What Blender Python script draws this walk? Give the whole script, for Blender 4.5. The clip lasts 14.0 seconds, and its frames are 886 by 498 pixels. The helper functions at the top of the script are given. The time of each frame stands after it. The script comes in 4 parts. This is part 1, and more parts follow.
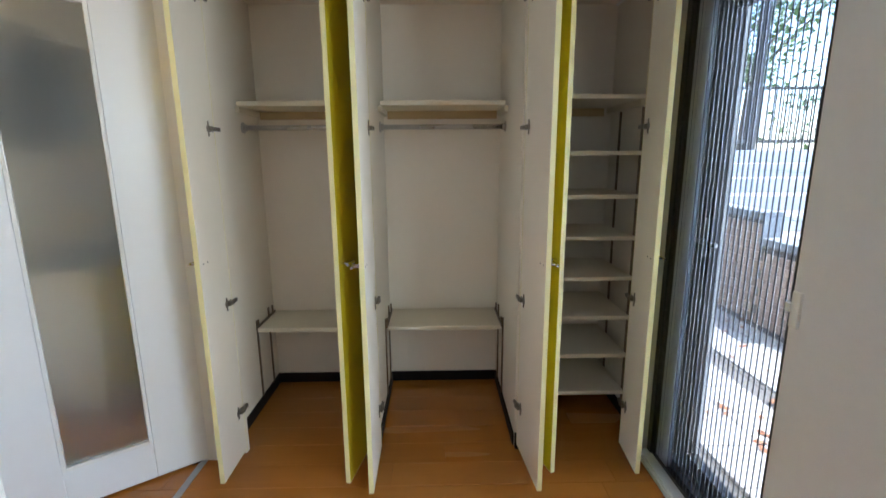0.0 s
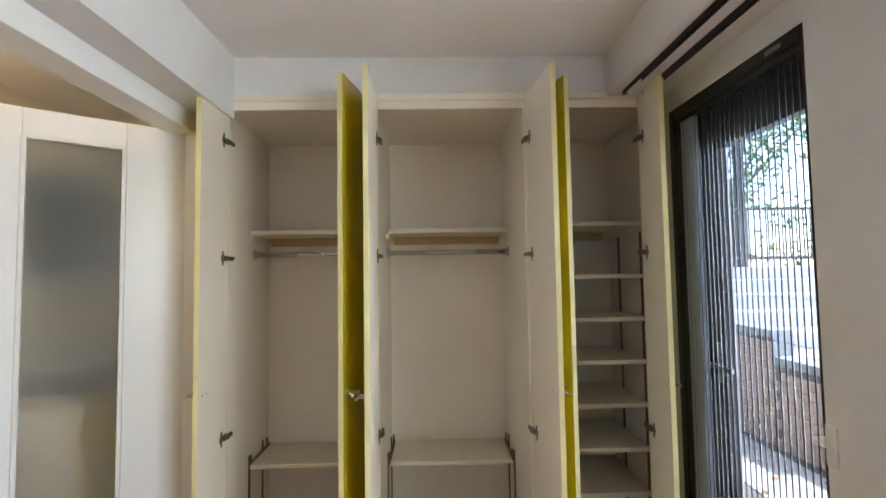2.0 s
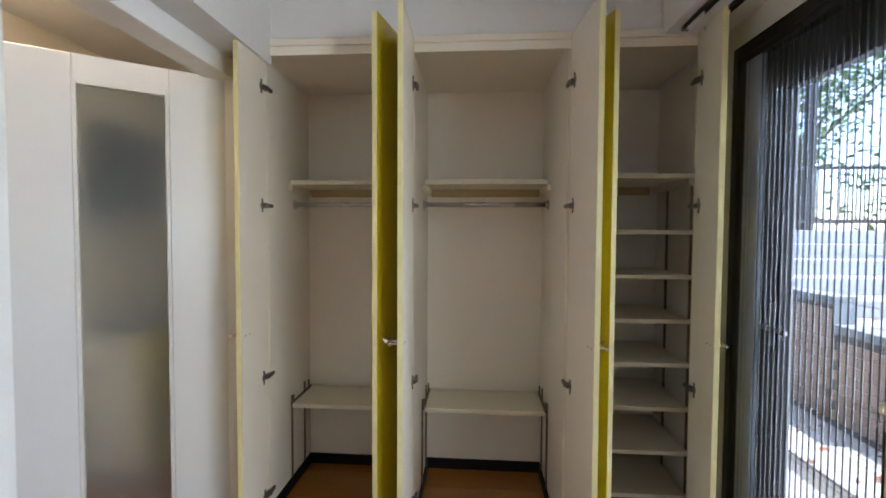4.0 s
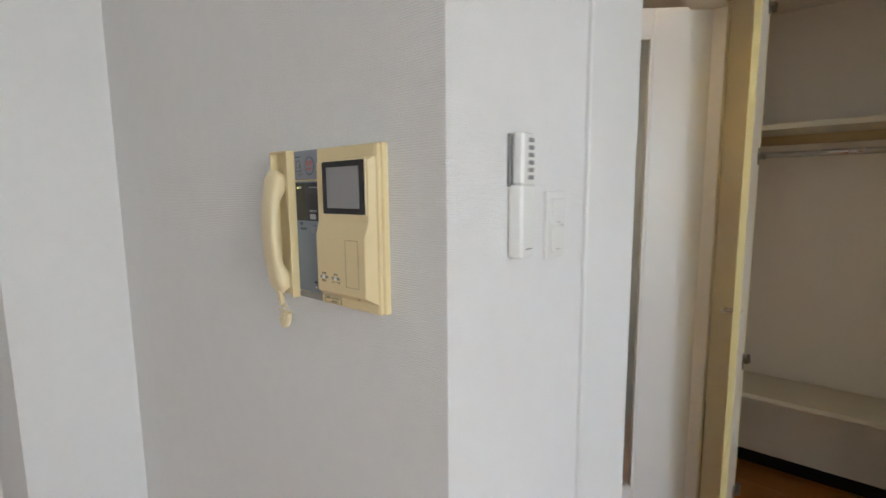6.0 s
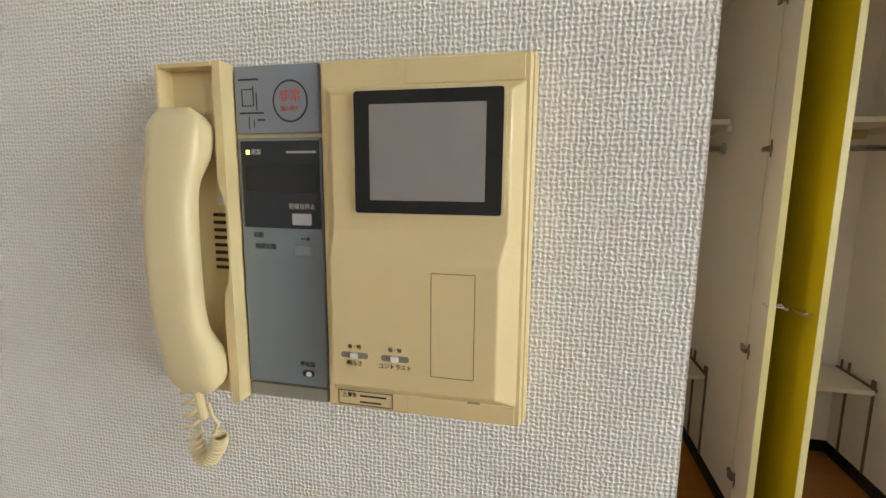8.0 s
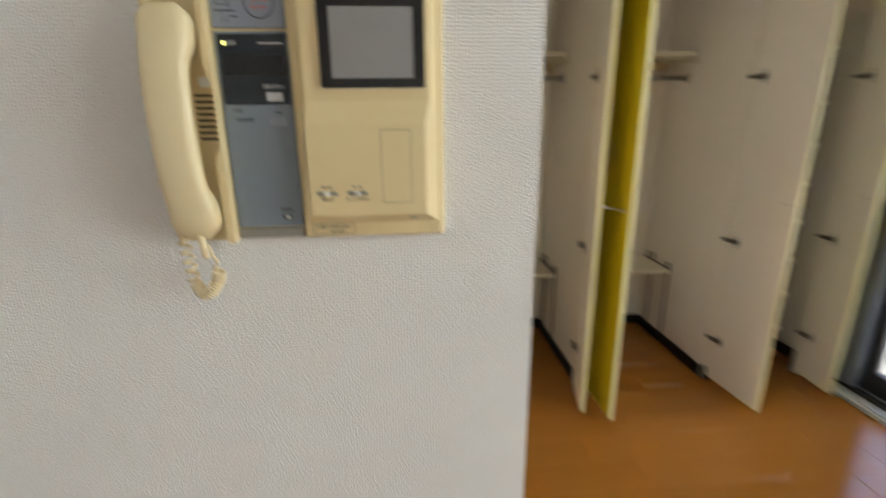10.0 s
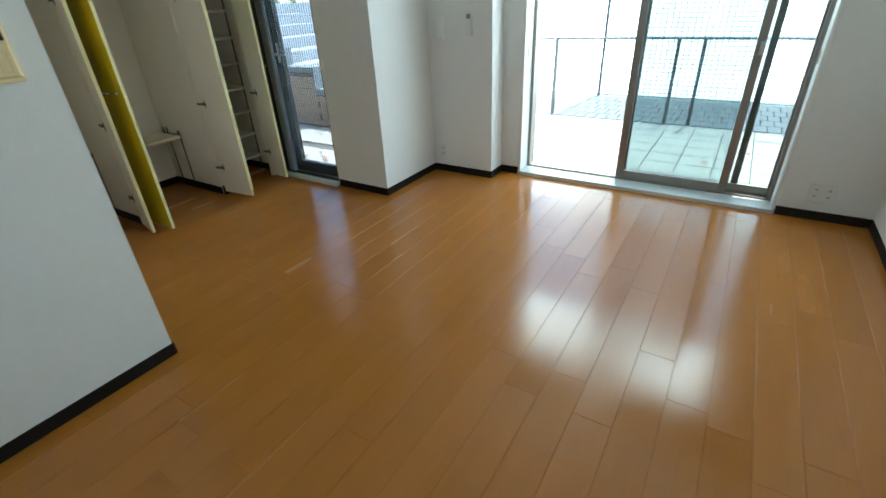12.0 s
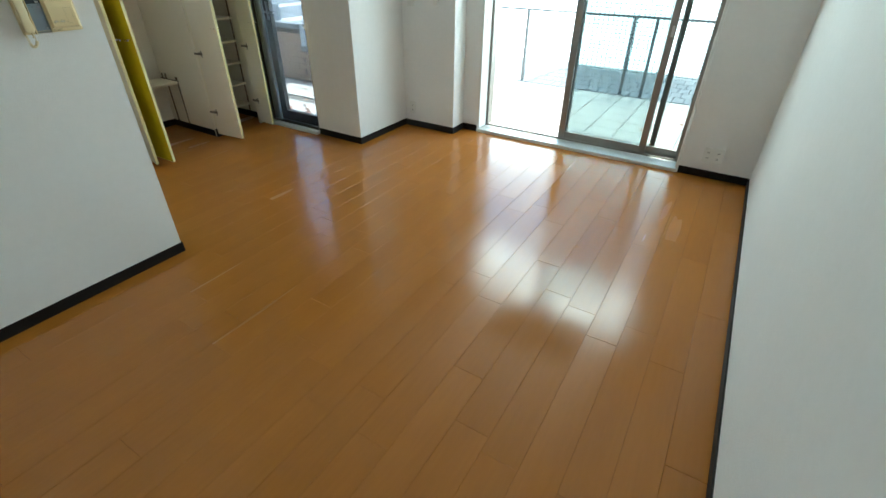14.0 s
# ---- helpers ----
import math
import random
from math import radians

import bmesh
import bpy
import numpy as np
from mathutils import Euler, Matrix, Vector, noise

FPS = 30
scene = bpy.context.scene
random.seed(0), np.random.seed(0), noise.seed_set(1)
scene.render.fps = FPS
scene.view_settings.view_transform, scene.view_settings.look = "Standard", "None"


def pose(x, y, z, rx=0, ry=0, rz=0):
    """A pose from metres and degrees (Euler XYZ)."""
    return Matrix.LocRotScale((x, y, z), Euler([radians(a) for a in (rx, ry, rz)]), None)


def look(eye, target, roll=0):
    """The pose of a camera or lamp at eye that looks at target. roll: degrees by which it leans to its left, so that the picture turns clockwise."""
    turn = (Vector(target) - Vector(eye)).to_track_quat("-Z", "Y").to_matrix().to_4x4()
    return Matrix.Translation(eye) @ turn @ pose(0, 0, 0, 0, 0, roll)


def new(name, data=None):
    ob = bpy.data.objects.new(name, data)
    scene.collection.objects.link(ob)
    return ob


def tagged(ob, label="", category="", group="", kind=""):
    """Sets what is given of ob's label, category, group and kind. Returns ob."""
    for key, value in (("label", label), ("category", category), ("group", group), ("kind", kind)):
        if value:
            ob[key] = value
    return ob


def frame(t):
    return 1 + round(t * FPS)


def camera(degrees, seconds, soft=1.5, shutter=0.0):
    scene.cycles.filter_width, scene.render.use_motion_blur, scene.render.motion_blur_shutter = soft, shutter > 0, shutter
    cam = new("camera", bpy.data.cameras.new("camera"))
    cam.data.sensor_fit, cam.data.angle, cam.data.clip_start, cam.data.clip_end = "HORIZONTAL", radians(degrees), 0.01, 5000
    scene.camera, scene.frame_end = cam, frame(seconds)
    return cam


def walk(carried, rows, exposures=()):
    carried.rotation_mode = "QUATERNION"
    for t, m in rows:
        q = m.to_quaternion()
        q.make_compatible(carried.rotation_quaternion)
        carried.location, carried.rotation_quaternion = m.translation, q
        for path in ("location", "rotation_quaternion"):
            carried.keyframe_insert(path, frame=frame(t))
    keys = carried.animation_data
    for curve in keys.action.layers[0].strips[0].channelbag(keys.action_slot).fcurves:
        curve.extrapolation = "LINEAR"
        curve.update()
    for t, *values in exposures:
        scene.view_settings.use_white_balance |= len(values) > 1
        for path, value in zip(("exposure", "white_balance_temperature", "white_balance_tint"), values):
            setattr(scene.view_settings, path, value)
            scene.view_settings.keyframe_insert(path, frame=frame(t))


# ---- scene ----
cam = camera(88.7, 14.0, shutter=0.4)
PATH = [
    (0, (0.022, -0.548, 1.359), (0.053, 1.411, 0.958), -0.4),
    (0.5, (-0.003, -0.561, 1.386), (0.054, 1.422, 1.132), -0.1),
    (1, (-0.013, -0.558, 1.395), (0.053, 1.437, 1.27), 0.2),
    (1.5, (-0.009, -0.554, 1.39), (0.04, 1.446, 1.387), -0.2),
    (2, (-0.006, -0.552, 1.399), (0.031, 1.445, 1.503), -0.9),
    (2.2, (-0.009, -0.556, 1.398), (0.03, 1.438, 1.547), -1.0),
    (4.3, (0.02, -0.515, 1.362), (-0.235, 1.465, 1.224), 0.9),
    (4.5, (-0.032, -0.526, 1.37), (-0.444, 1.423, 1.189), 0.8),
    (5, (-0.348, -0.635, 1.38), (-1.008, 1.231, 1.104), 0.6),
    (5.5, (-0.498, -0.67, 1.365), (-1.529, 1.016, 1.063), -0.3),
    (6, (-0.685, -0.579, 1.358), (-1.959, 0.943, 1.112), -0.5),
    (6.5, (-0.862, -0.528, 1.369), (-1.948, 1.136, 1.142), 0.2),
    (7, (-0.997, -0.498, 1.371), (-1.743, 1.345, 1.155), -0.2),
    (7.5, (-1.049, -0.475, 1.358), (-1.529, 1.449, 1.105), 0.1),
    (7.7, (-1.058, -0.467, 1.354), (-1.507, 1.463, 1.082), 0.3),
    (9.8, (-1.085, -0.553, 1.32), (-1.27, 1.388, 0.865), -0.4),
    (10, (-1.102, -0.608, 1.31), (-0.961, 1.309, 0.759), -0.6),
    (10.5, (-1.12, -0.902, 1.293), (-0.283, 0.727, 0.489), 0.1),
    (10.7, (-1.14, -1.1, 1.288), (-0.102, 0.402, 0.47), 0.8),
    (11, (-1.207, -1.454, 1.292), (0.048, -0.199, 0.37), 1.5),
    (11.5, (-1.39, -1.897, 1.359), (0.046, -0.916, 0.371), 0.1),
    (12, (-1.663, -2.164, 1.392), (-0.201, -1.206, 0.42), -2.8),
    (12.5, (-1.898, -2.371, 1.437), (-0.463, -1.434, 0.407), -3.4),
    (13, (-2.067, -2.524, 1.469), (-0.643, -1.653, 0.367), -2.5),
    (13.5, (-2.113, -2.651, 1.494), (-0.68, -1.789, 0.396), -1.0),
    (14, (-2.111, -2.713, 1.508), (-0.681, -1.843, 0.414), 0.6),
]
EXPOSURES = [(0.0, 2.84, 6050, 6), (2.2, 2.89, 6550, 8), (4.5, 2.59, 6150, 10), (5.0, 2.69, 6000, 12), (5.5, 2.64, 6150, 10), (6.0, 2.44, 6650, 10), (6.5, 2.27, 6900, 10), (7.0, 2.4, 7100, 8), (7.5, 2.7, 7350, 7), (10.0, 2.75, 7050, 7), (10.5, 2.63, 6700, 3), (11.0, 2.49, 6000, -4), (11.5, 2.2, 5650, -8), (12.5, 2.42, 6150, -10), (14.0, 2.47, 6150, -10)]
walk(cam, [(t, look(eye, target, roll)) for t, eye, target, roll in PATH], EXPOSURES)

# ---- world and sun ----
world = bpy.data.worlds.new("sky")
scene.world = world
world.use_nodes = True
sky = world.node_tree.nodes.new("ShaderNodeTexSky")
sky.sky_type, sky.sun_disc = "NISHITA", False
sky.sun_elevation, sky.sun_rotation = radians(60), radians(100)
world.node_tree.links.new(sky.outputs[0], world.node_tree.nodes["Background"].inputs[0])
world.node_tree.nodes["Background"].inputs[1].default_value = 0.15
sun = new("sun", bpy.data.lights.new("sun", "SUN"))
sun.data.energy, sun.data.angle, sun.data.color = 2.7, radians(0.5), (1.0, 0.95, 0.88)
sun.matrix_world = look((9.0, -1.0, 16.0), (0, 0, 0))


# daylight of the open sky, in the upper part of the wide window
day = new("window_daylight", bpy.data.lights.new("window_daylight", "AREA"))
day.data.shape, day.data.size, day.data.size_y = "RECTANGLE", 1.78, 0.58
day.data.energy, day.data.color = 7.0, (0.86, 0.94, 1.0)
day.matrix_world = look((2.09, -1.60, 1.71), (1.06, -1.54, 1.60))

# ---- materials ----
def rgb(c):
    return (*c, 1.0)


def material(name, colour, rough=0.5, metal=0.0, vary=0.06, grain=8.0, bump=0.0, bump_scale=120.0, stretch=(1, 1, 1), spec=0.5, wear=0.0, coat=0.0):
    m = bpy.data.materials.new(name)
    m.use_nodes = True
    nt = m.node_tree
    b = nt.nodes["Principled BSDF"]
    b.inputs["Metallic"].default_value = metal
    b.inputs["Specular IOR Level"].default_value = spec
    b.inputs["Coat Weight"].default_value = coat
    tc = nt.nodes.new("ShaderNodeTexCoord")
    mp = nt.nodes.new("ShaderNodeMapping")
    mp.inputs["Scale"].default_value = stretch
    nt.links.new(tc.outputs["Object"], mp.inputs["Vector"])
    big = nt.nodes.new("ShaderNodeTexNoise")
    big.inputs["Scale"].default_value, big.inputs["Detail"].default_value = grain * 0.25, 3
    fine = nt.nodes.new("ShaderNodeTexNoise")
    fine.inputs["Scale"].default_value, fine.inputs["Detail"].default_value = grain * 6, 5
    for n in (big, fine):
        nt.links.new(mp.outputs[0], n.inputs["Vector"])
    mix = nt.nodes.new("ShaderNodeMath")
    mix.operation = "MULTIPLY_ADD"
    mix.inputs[1].default_value = 0.5
    nt.links.new(fine.outputs[0], mix.inputs[0])
    nt.links.new(big.outputs[0], mix.inputs[2])
    ramp = nt.nodes.new("ShaderNodeMapRange")
    ramp.inputs["From Min"].default_value, ramp.inputs["From Max"].default_value = 0.45, 1.05
    ramp.inputs["To Min"].default_value, ramp.inputs["To Max"].default_value = 1 - vary, 1 + vary
    nt.links.new(mix.outputs[0], ramp.inputs["Value"])
    col = nt.nodes.new("ShaderNodeVectorMath")
    col.operation = "SCALE"
    col.inputs[0].default_value = colour
    nt.links.new(ramp.outputs[0], col.inputs["Scale"])
    nt.links.new(col.outputs[0], b.inputs["Base Color"])
    rr = nt.nodes.new("ShaderNodeMapRange")
    rr.inputs["From Min"].default_value, rr.inputs["From Max"].default_value = 0.3, 0.7
    rr.inputs["To Min"].default_value, rr.inputs["To Max"].default_value = max(0.02, rough - 0.06 - wear), min(1, rough + 0.06 + wear)
    nt.links.new(big.outputs[0], rr.inputs["Value"])
    nt.links.new(rr.outputs[0], b.inputs["Roughness"])
    if bump:
        t = nt.nodes.new("ShaderNodeTexNoise")
        t.inputs["Scale"].default_value, t.inputs["Detail"].default_value = bump_scale, 3
        nt.links.new(mp.outputs[0], t.inputs["Vector"])
        bp = nt.nodes.new("ShaderNodeBump")
        bp.inputs["Strength"].default_value, bp.inputs["Distance"].default_value = bump, 0.002
        nt.links.new(t.outputs[0], bp.inputs["Height"])
        nt.links.new(bp.outputs[0], b.inputs["Normal"])
    return m


def wallpaper(name, colour):
    """Off-white vinyl wallpaper with an embossed, woven linen relief."""
    m = material(name, colour, 0.62, vary=0.03, grain=5, spec=0.3)
    nt = m.node_tree
    b = nt.nodes["Principled BSDF"]
    tc = nt.nodes["Texture Coordinate"]
    sep = nt.nodes.new("ShaderNodeSeparateXYZ")
    nt.links.new(tc.outputs["Object"], sep.inputs[0])

    def calc(op, a, c):
        n = nt.nodes.new("ShaderNodeMath")
        n.operation = op
        for k, v in enumerate((a, c)):
            if isinstance(v, (int, float)):
                n.inputs[k].default_value = v
            else:
                nt.links.new(v, n.inputs[k])
        return n.outputs[0]

    def grain_noise(scale, detail):
        n = nt.nodes.new("ShaderNodeTexNoise")
        n.inputs["Scale"].default_value, n.inputs["Detail"].default_value = scale, detail
        nt.links.new(tc.outputs["Object"], n.inputs["Vector"])
        return n.outputs[0]

    wob = grain_noise(260, 2)
    along = calc("ADD", sep.outputs[0], sep.outputs[1])
    pitch = 2 * math.pi / 0.0029
    u = calc("SINE", calc("ADD", calc("MULTIPLY", along, pitch), calc("MULTIPLY", wob, 8.0)), 0)
    v = calc("SINE", calc("ADD", calc("MULTIPLY", sep.outputs[2], pitch), calc("MULTIPLY", grain_noise(230, 2), 8.0)), 0)
    total = calc("ADD", calc("MULTIPLY", calc("ADD", u, v), 0.6), calc("MULTIPLY", grain_noise(700, 2), 0.8))
    bp = nt.nodes.new("ShaderNodeBump")
    bp.inputs["Strength"].default_value, bp.inputs["Distance"].default_value = 1.0, 0.00045
    nt.links.new(total, bp.inputs["Height"])
    nt.links.new(bp.outputs[0], b.inputs["Normal"])
    return m


def plank_material():
    """Waxed orange-brown laminate, the grain along x, each plank a little different."""
    m = material("floor_laminate", (0.37, 0.140, 0.021), 0.19, vary=0.10, grain=12, stretch=(0.10, 1.0, 1.0), spec=0.5, wear=0.03)
    nt = m.node_tree
    b = nt.nodes["Principled BSDF"]
    oi = nt.nodes.new("ShaderNodeObjectInfo")
    mr = nt.nodes.new("ShaderNodeMapRange")
    mr.inputs["To Min"].default_value, mr.inputs["To Max"].default_value = 0.99, 1.01
    nt.links.new(oi.outputs["Random"], mr.inputs["Value"])
    sc = nt.nodes.new("ShaderNodeVectorMath")
    sc.operation = "SCALE"
    old = b.inputs["Base Color"].links[0].from_socket
    nt.links.new(old, sc.inputs[0])
    nt.links.new(mr.outputs[0], sc.inputs["Scale"])
    nt.links.new(sc.outputs[0], b.inputs["Base Color"])
    # the grain is offset from plank to plank
    mp = nt.nodes["Mapping"]
    comb = nt.nodes.new("ShaderNodeCombineXYZ")
    mul = nt.nodes.new("ShaderNodeMath")
    mul.operation = "MULTIPLY"
    mul.inputs[1].default_value = 37.0
    nt.links.new(oi.outputs["Random"], mul.inputs[0])
    nt.links.new(mul.outputs[0], comb.inputs[0])
    nt.links.new(mul.outputs[0], comb.inputs[2])
    nt.links.new(comb.outputs[0], mp.inputs["Location"])
    return m


def glass(name, tint=(1, 1, 1), rough=0.0, alpha=0.0):
    """Thin clear pane: mostly straight through, with a reflection at the surface."""
    m = bpy.data.materials.new(name)
    m.use_nodes = True
    nt = m.node_tree
    nt.nodes.remove(nt.nodes["Principled BSDF"])
    out = nt.nodes["Material Output"]
    tr = nt.nodes.new("ShaderNodeBsdfTransparent")
    tr.inputs[0].default_value = rgb(tint)
    gl = nt.nodes.new("ShaderNodeBsdfGlossy")
    gl.inputs["Roughness"].default_value = rough
    fr = nt.nodes.new("ShaderNodeLayerWeight")
    pw = nt.nodes.new("ShaderNodeMath")
    pw.operation = "POWER"
    pw.inputs[1].default_value = 5.0
    nt.links.new(fr.outputs["Facing"], pw.inputs[0])
    fac = nt.nodes.new("ShaderNodeMapRange")
    fac.inputs["To Min"].default_value, fac.inputs["To Max"].default_value = 0.035, 0.6
    nt.links.new(pw.outputs[0], fac.inputs["Value"])
    mx = nt.nodes.new("ShaderNodeMixShader")
    nt.links.new(fac.outputs[0], mx.inputs[0])
    nt.links.new(tr.outputs[0], mx.inputs[1])
    nt.links.new(gl.outputs[0], mx.inputs[2])
    nt.links.new(mx.outputs[0], out.inputs[0])
    return m


def frosted(name):
    m = bpy.data.materials.new(name)
    m.use_nodes = True
    b = m.node_tree.nodes["Principled BSDF"]
    b.inputs["Base Color"].default_value = (0.80, 0.88, 0.92, 1)
    b.inputs["Roughness"].default_value = 0.38
    b.inputs["Transmission Weight"].default_value = 0.95
    b.inputs["IOR"].default_value = 1.2
    return m


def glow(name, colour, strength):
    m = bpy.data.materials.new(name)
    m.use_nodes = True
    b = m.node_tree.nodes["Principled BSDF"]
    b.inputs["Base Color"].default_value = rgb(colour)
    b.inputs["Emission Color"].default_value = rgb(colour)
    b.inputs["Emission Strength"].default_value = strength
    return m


M_PAPER = wallpaper("wallpaper_white", (0.86, 0.855, 0.84))
M_CEIL = material("ceiling_paper", (0.87, 0.865, 0.85), 0.8, vary=0.03, grain=4, bump=0.3, bump_scale=260)
M_BASE = material("baseboard_dark_vinyl", (0.012, 0.009, 0.008), 0.6, vary=0.15, bump=0.1, spec=0.2)
M_CREAM = material("cream_laminate", (0.87, 0.80, 0.675), 0.38, vary=0.02, grain=4, bump=0.04, bump_scale=90)
M_SHELF = material("cream_shelf_laminate", (0.78, 0.71, 0.55), 0.42, vary=0.03, grain=4, bump=0.05)
M_TAN = material("tan_batten_wood", (0.55, 0.40, 0.19), 0.5, vary=0.12, grain=20, stretch=(0.2, 1, 1))
M_EDGE = material("pale_yellow_edging", (0.78, 0.71, 0.36), 0.4, vary=0.03, bump=0.05)
M_YELLOW = material("gloss_yellow_lacquer", (0.68, 0.55, 0.028), 0.22, vary=0.03, grain=3, coat=0.3)
M_STEEL = material("brushed_steel", (0.55, 0.53, 0.5), 0.3, metal=1.0, vary=0.08)
M_CHROME = material("chrome", (0.75, 0.74, 0.72), 0.14, metal=1.0, vary=0.04)
M_HINGE = material("nickel_hinge", (0.22, 0.19, 0.15), 0.32, metal=1.0, vary=0.15)
M_STRIP = material("brown_metal_standard", (0.20, 0.145, 0.09), 0.4, metal=0.6, vary=0.1)
M_WHITE = material("white_door_paint", (0.80, 0.81, 0.82), 0.35, vary=0.02, grain=4, bump=0.05)
M_TRIM = material("white_trim_paint", (0.79, 0.79, 0.77), 0.4, vary=0.02, bump=0.04)
M_FROST = frosted("frosted_glass")
M_GLASS = glass("clear_glass")
M_TINT = glass("greenish_window_glass", (0.73, 0.78, 0.79))
M_NET = glass("screen_net_fabric", (0.72, 0.77, 0.87), 0.6)
M_DARK = material("dark_bronze_aluminium", (0.028, 0.026, 0.026), 0.4, metal=0.3, vary=0.1)
M_ALU = material("grey_bronze_aluminium", (0.27, 0.25, 0.23), 0.38, metal=0.7, vary=0.08)
M_SILL = material("pale_aluminium_sill", (0.62, 0.64, 0.63), 0.35, metal=0.3, vary=0.06)
# paler than the charcoal folds: reflected light put into the colour of the pack
M_LIT_PLEATS = material("lit_screen_pleats", (0.30, 0.33, 0.36), 0.8, vary=0.15)
M_PLEAT = material("charcoal_screen_fabric", (0.035, 0.04, 0.05), 0.85, vary=0.15)
M_IVORY = material("aged_ivory_plastic", (0.76, 0.62, 0.35), 0.36, vary=0.03, grain=6, bump=0.05, bump_scale=500)
M_IVORY2 = material("ivory_handset_plastic", (0.78, 0.66, 0.41), 0.33, vary=0.03, grain=6, bump=0.05, bump_scale=500)
M_BLUE = material("blue_grey_panel", (0.20, 0.245, 0.29), 0.38, vary=0.04, bump=0.04, bump_scale=600)
M_BLUE2 = material("grey_button_panel", (0.25, 0.28, 0.34), 0.4, vary=0.04)
M_NAVY = material("smoked_display_window", (0.016, 0.021, 0.028), 0.12, vary=0.1)
M_GREY = material("warm_grey_plastic", (0.26, 0.25, 0.22), 0.45, vary=0.05)
M_BLACK = material("black_bezel", (0.006, 0.006, 0.007), 0.16, vary=0.2)
M_SCREEN = material("grey_picture_tube", (0.27, 0.265, 0.27), 0.22, vary=0.06, coat=0.3)
M_BUTTON = material("light_grey_button", (0.42, 0.43, 0.45), 0.45, vary=0.04)
M_WPLAST = material("white_plastic", (0.80, 0.80, 0.77), 0.3, vary=0.02)
M_INK = material("dark_print", (0.03, 0.03, 0.035), 0.6, vary=0.05)
M_RED = material("orange_red_print", (0.62, 0.10, 0.05), 0.6, vary=0.05)
M_SLOT = material("dark_slot", (0.045, 0.03, 0.016), 0.7, vary=0.1)
M_GREYSLOT = material("grey_slot", (0.25, 0.25, 0.25), 0.6, vary=0.1)
M_PLANK = plank_material()
M_SUB = material("dark_joint", (0.10, 0.045, 0.018), 0.7, vary=0.1)
M_TILE = material("beige_terrace_tile", (0.40, 0.38, 0.35), 0.75, vary=0.1, grain=10, bump=0.3, bump_scale=80)
M_JOINT = material("grey_tile_joint", (0.11, 0.10, 0.09), 0.9, vary=0.1)
M_PAVE = material("grey_paving_stone", (0.20, 0.21, 0.225), 0.85, vary=0.15, grain=10, bump=0.4, bump_scale=70)
M_CONC = material("pale_concrete", (0.50, 0.50, 0.48), 0.85, vary=0.12, grain=5, bump=0.3, bump_scale=60)
M_BRICK = material("pinkish_tan_brick", (0.36, 0.265, 0.21), 0.8, vary=0.15, grain=12, bump=0.4, bump_scale=90)
M_CAP = material("grey_stone_coping", (0.20, 0.215, 0.225), 0.7, vary=0.12, grain=10, bump=0.3, bump_scale=80)
M_GRANITE = material("pale_granite_step", (0.36, 0.365, 0.37), 0.75, vary=0.14, grain=14, bump=0.3)
M_RAIL = material("grey_steel_paint", (0.24, 0.25, 0.26), 0.45, metal=0.4, vary=0.08)
M_MESH = material("galvanised_mesh", (0.10, 0.13, 0.135), 0.5, metal=0.4, vary=0.08)
M_LEAF = material("green_leaves", (0.075, 0.13, 0.035), 0.55, vary=0.35, grain=20)
M_BARK = material("tree_bark", (0.10, 0.075, 0.055), 0.9, vary=0.25, bump=0.6, bump_scale=40)
M_DRYLEAF = material("fallen_brown_leaf", (0.22, 0.085, 0.035), 0.7, vary=0.3, grain=40)
M_BACKDROP = glow("backdrop_glow", (0.92, 0.97, 1.0), 1.7)
M_HALL = material("hall_warm_paper", (0.74, 0.68, 0.58), 0.8, vary=0.03, bump=0.2)
M_METALSTRIP = material("aluminium_floor_strip", (0.42, 0.44, 0.45), 0.35, metal=0.7, vary=0.06)


# ---- building helpers ----
def box(bm, x0, x1, y0, y1, z0, z1, bev=0.0, seg=1):
    v = [bm.verts.new(p) for p in ((x0, y0, z0), (x1, y0, z0), (x1, y1, z0), (x0, y1, z0), (x0, y0, z1), (x1, y0, z1), (x1, y1, z1), (x0, y1, z1))]
    f = [bm.faces.new([v[i] for i in q]) for q in ((3, 2, 1, 0), (4, 5, 6, 7), (0, 1, 5, 4), (1, 2, 6, 5), (2, 3, 7, 6), (3, 0, 4, 7))]
    if bev:
        edges = list({e for q in f for e in q.edges})
        bmesh.ops.bevel(bm, geom=edges, offset=bev, segments=seg, affect="EDGES", profile=0.6)
    return bm


def boxes(*dims, bev=0.0, seg=1):
    bm = bmesh.new()
    for d in dims:
        box(bm, *d, bev=bev, seg=seg)
    return bm


def tube(bm, a, b, r, n=10, r2=None):
    a, b = Vector(a), Vector(b)
    m = Matrix.Translation((a + b) / 2) @ (b - a).to_track_quat("Z", "Y").to_matrix().to_4x4()
    bmesh.ops.create_cone(bm, cap_ends=True, segments=n, radius1=r, radius2=r if r2 is None else r2, depth=(b - a).length, matrix=m)
    return bm


def mesh_object(name, bm, mat, smooth=False):
    me = bpy.data.meshes.new(name)
    bm.to_mesh(me)
    bm.free()
    me.materials.append(mat)
    if smooth:
        for p in me.polygons:
            p.use_smooth = True
    return new(name, me)


def part(name, bm, mat, parent, label="", smooth=False):
    ob = mesh_object(name, bm, mat, smooth)
    ob.parent = parent
    if label:
        tagged(ob, label)
    return ob


def struct(name, bm, mat, label):
    return tagged(mesh_object(name, bm, mat), label, "", "", "structure")


def thing(name, label, category, at=(0, 0, 0), group=""):
    return tagged(place(new(name), at), label, category, group)


def place(ob, at):
    ob.location = at
    return ob


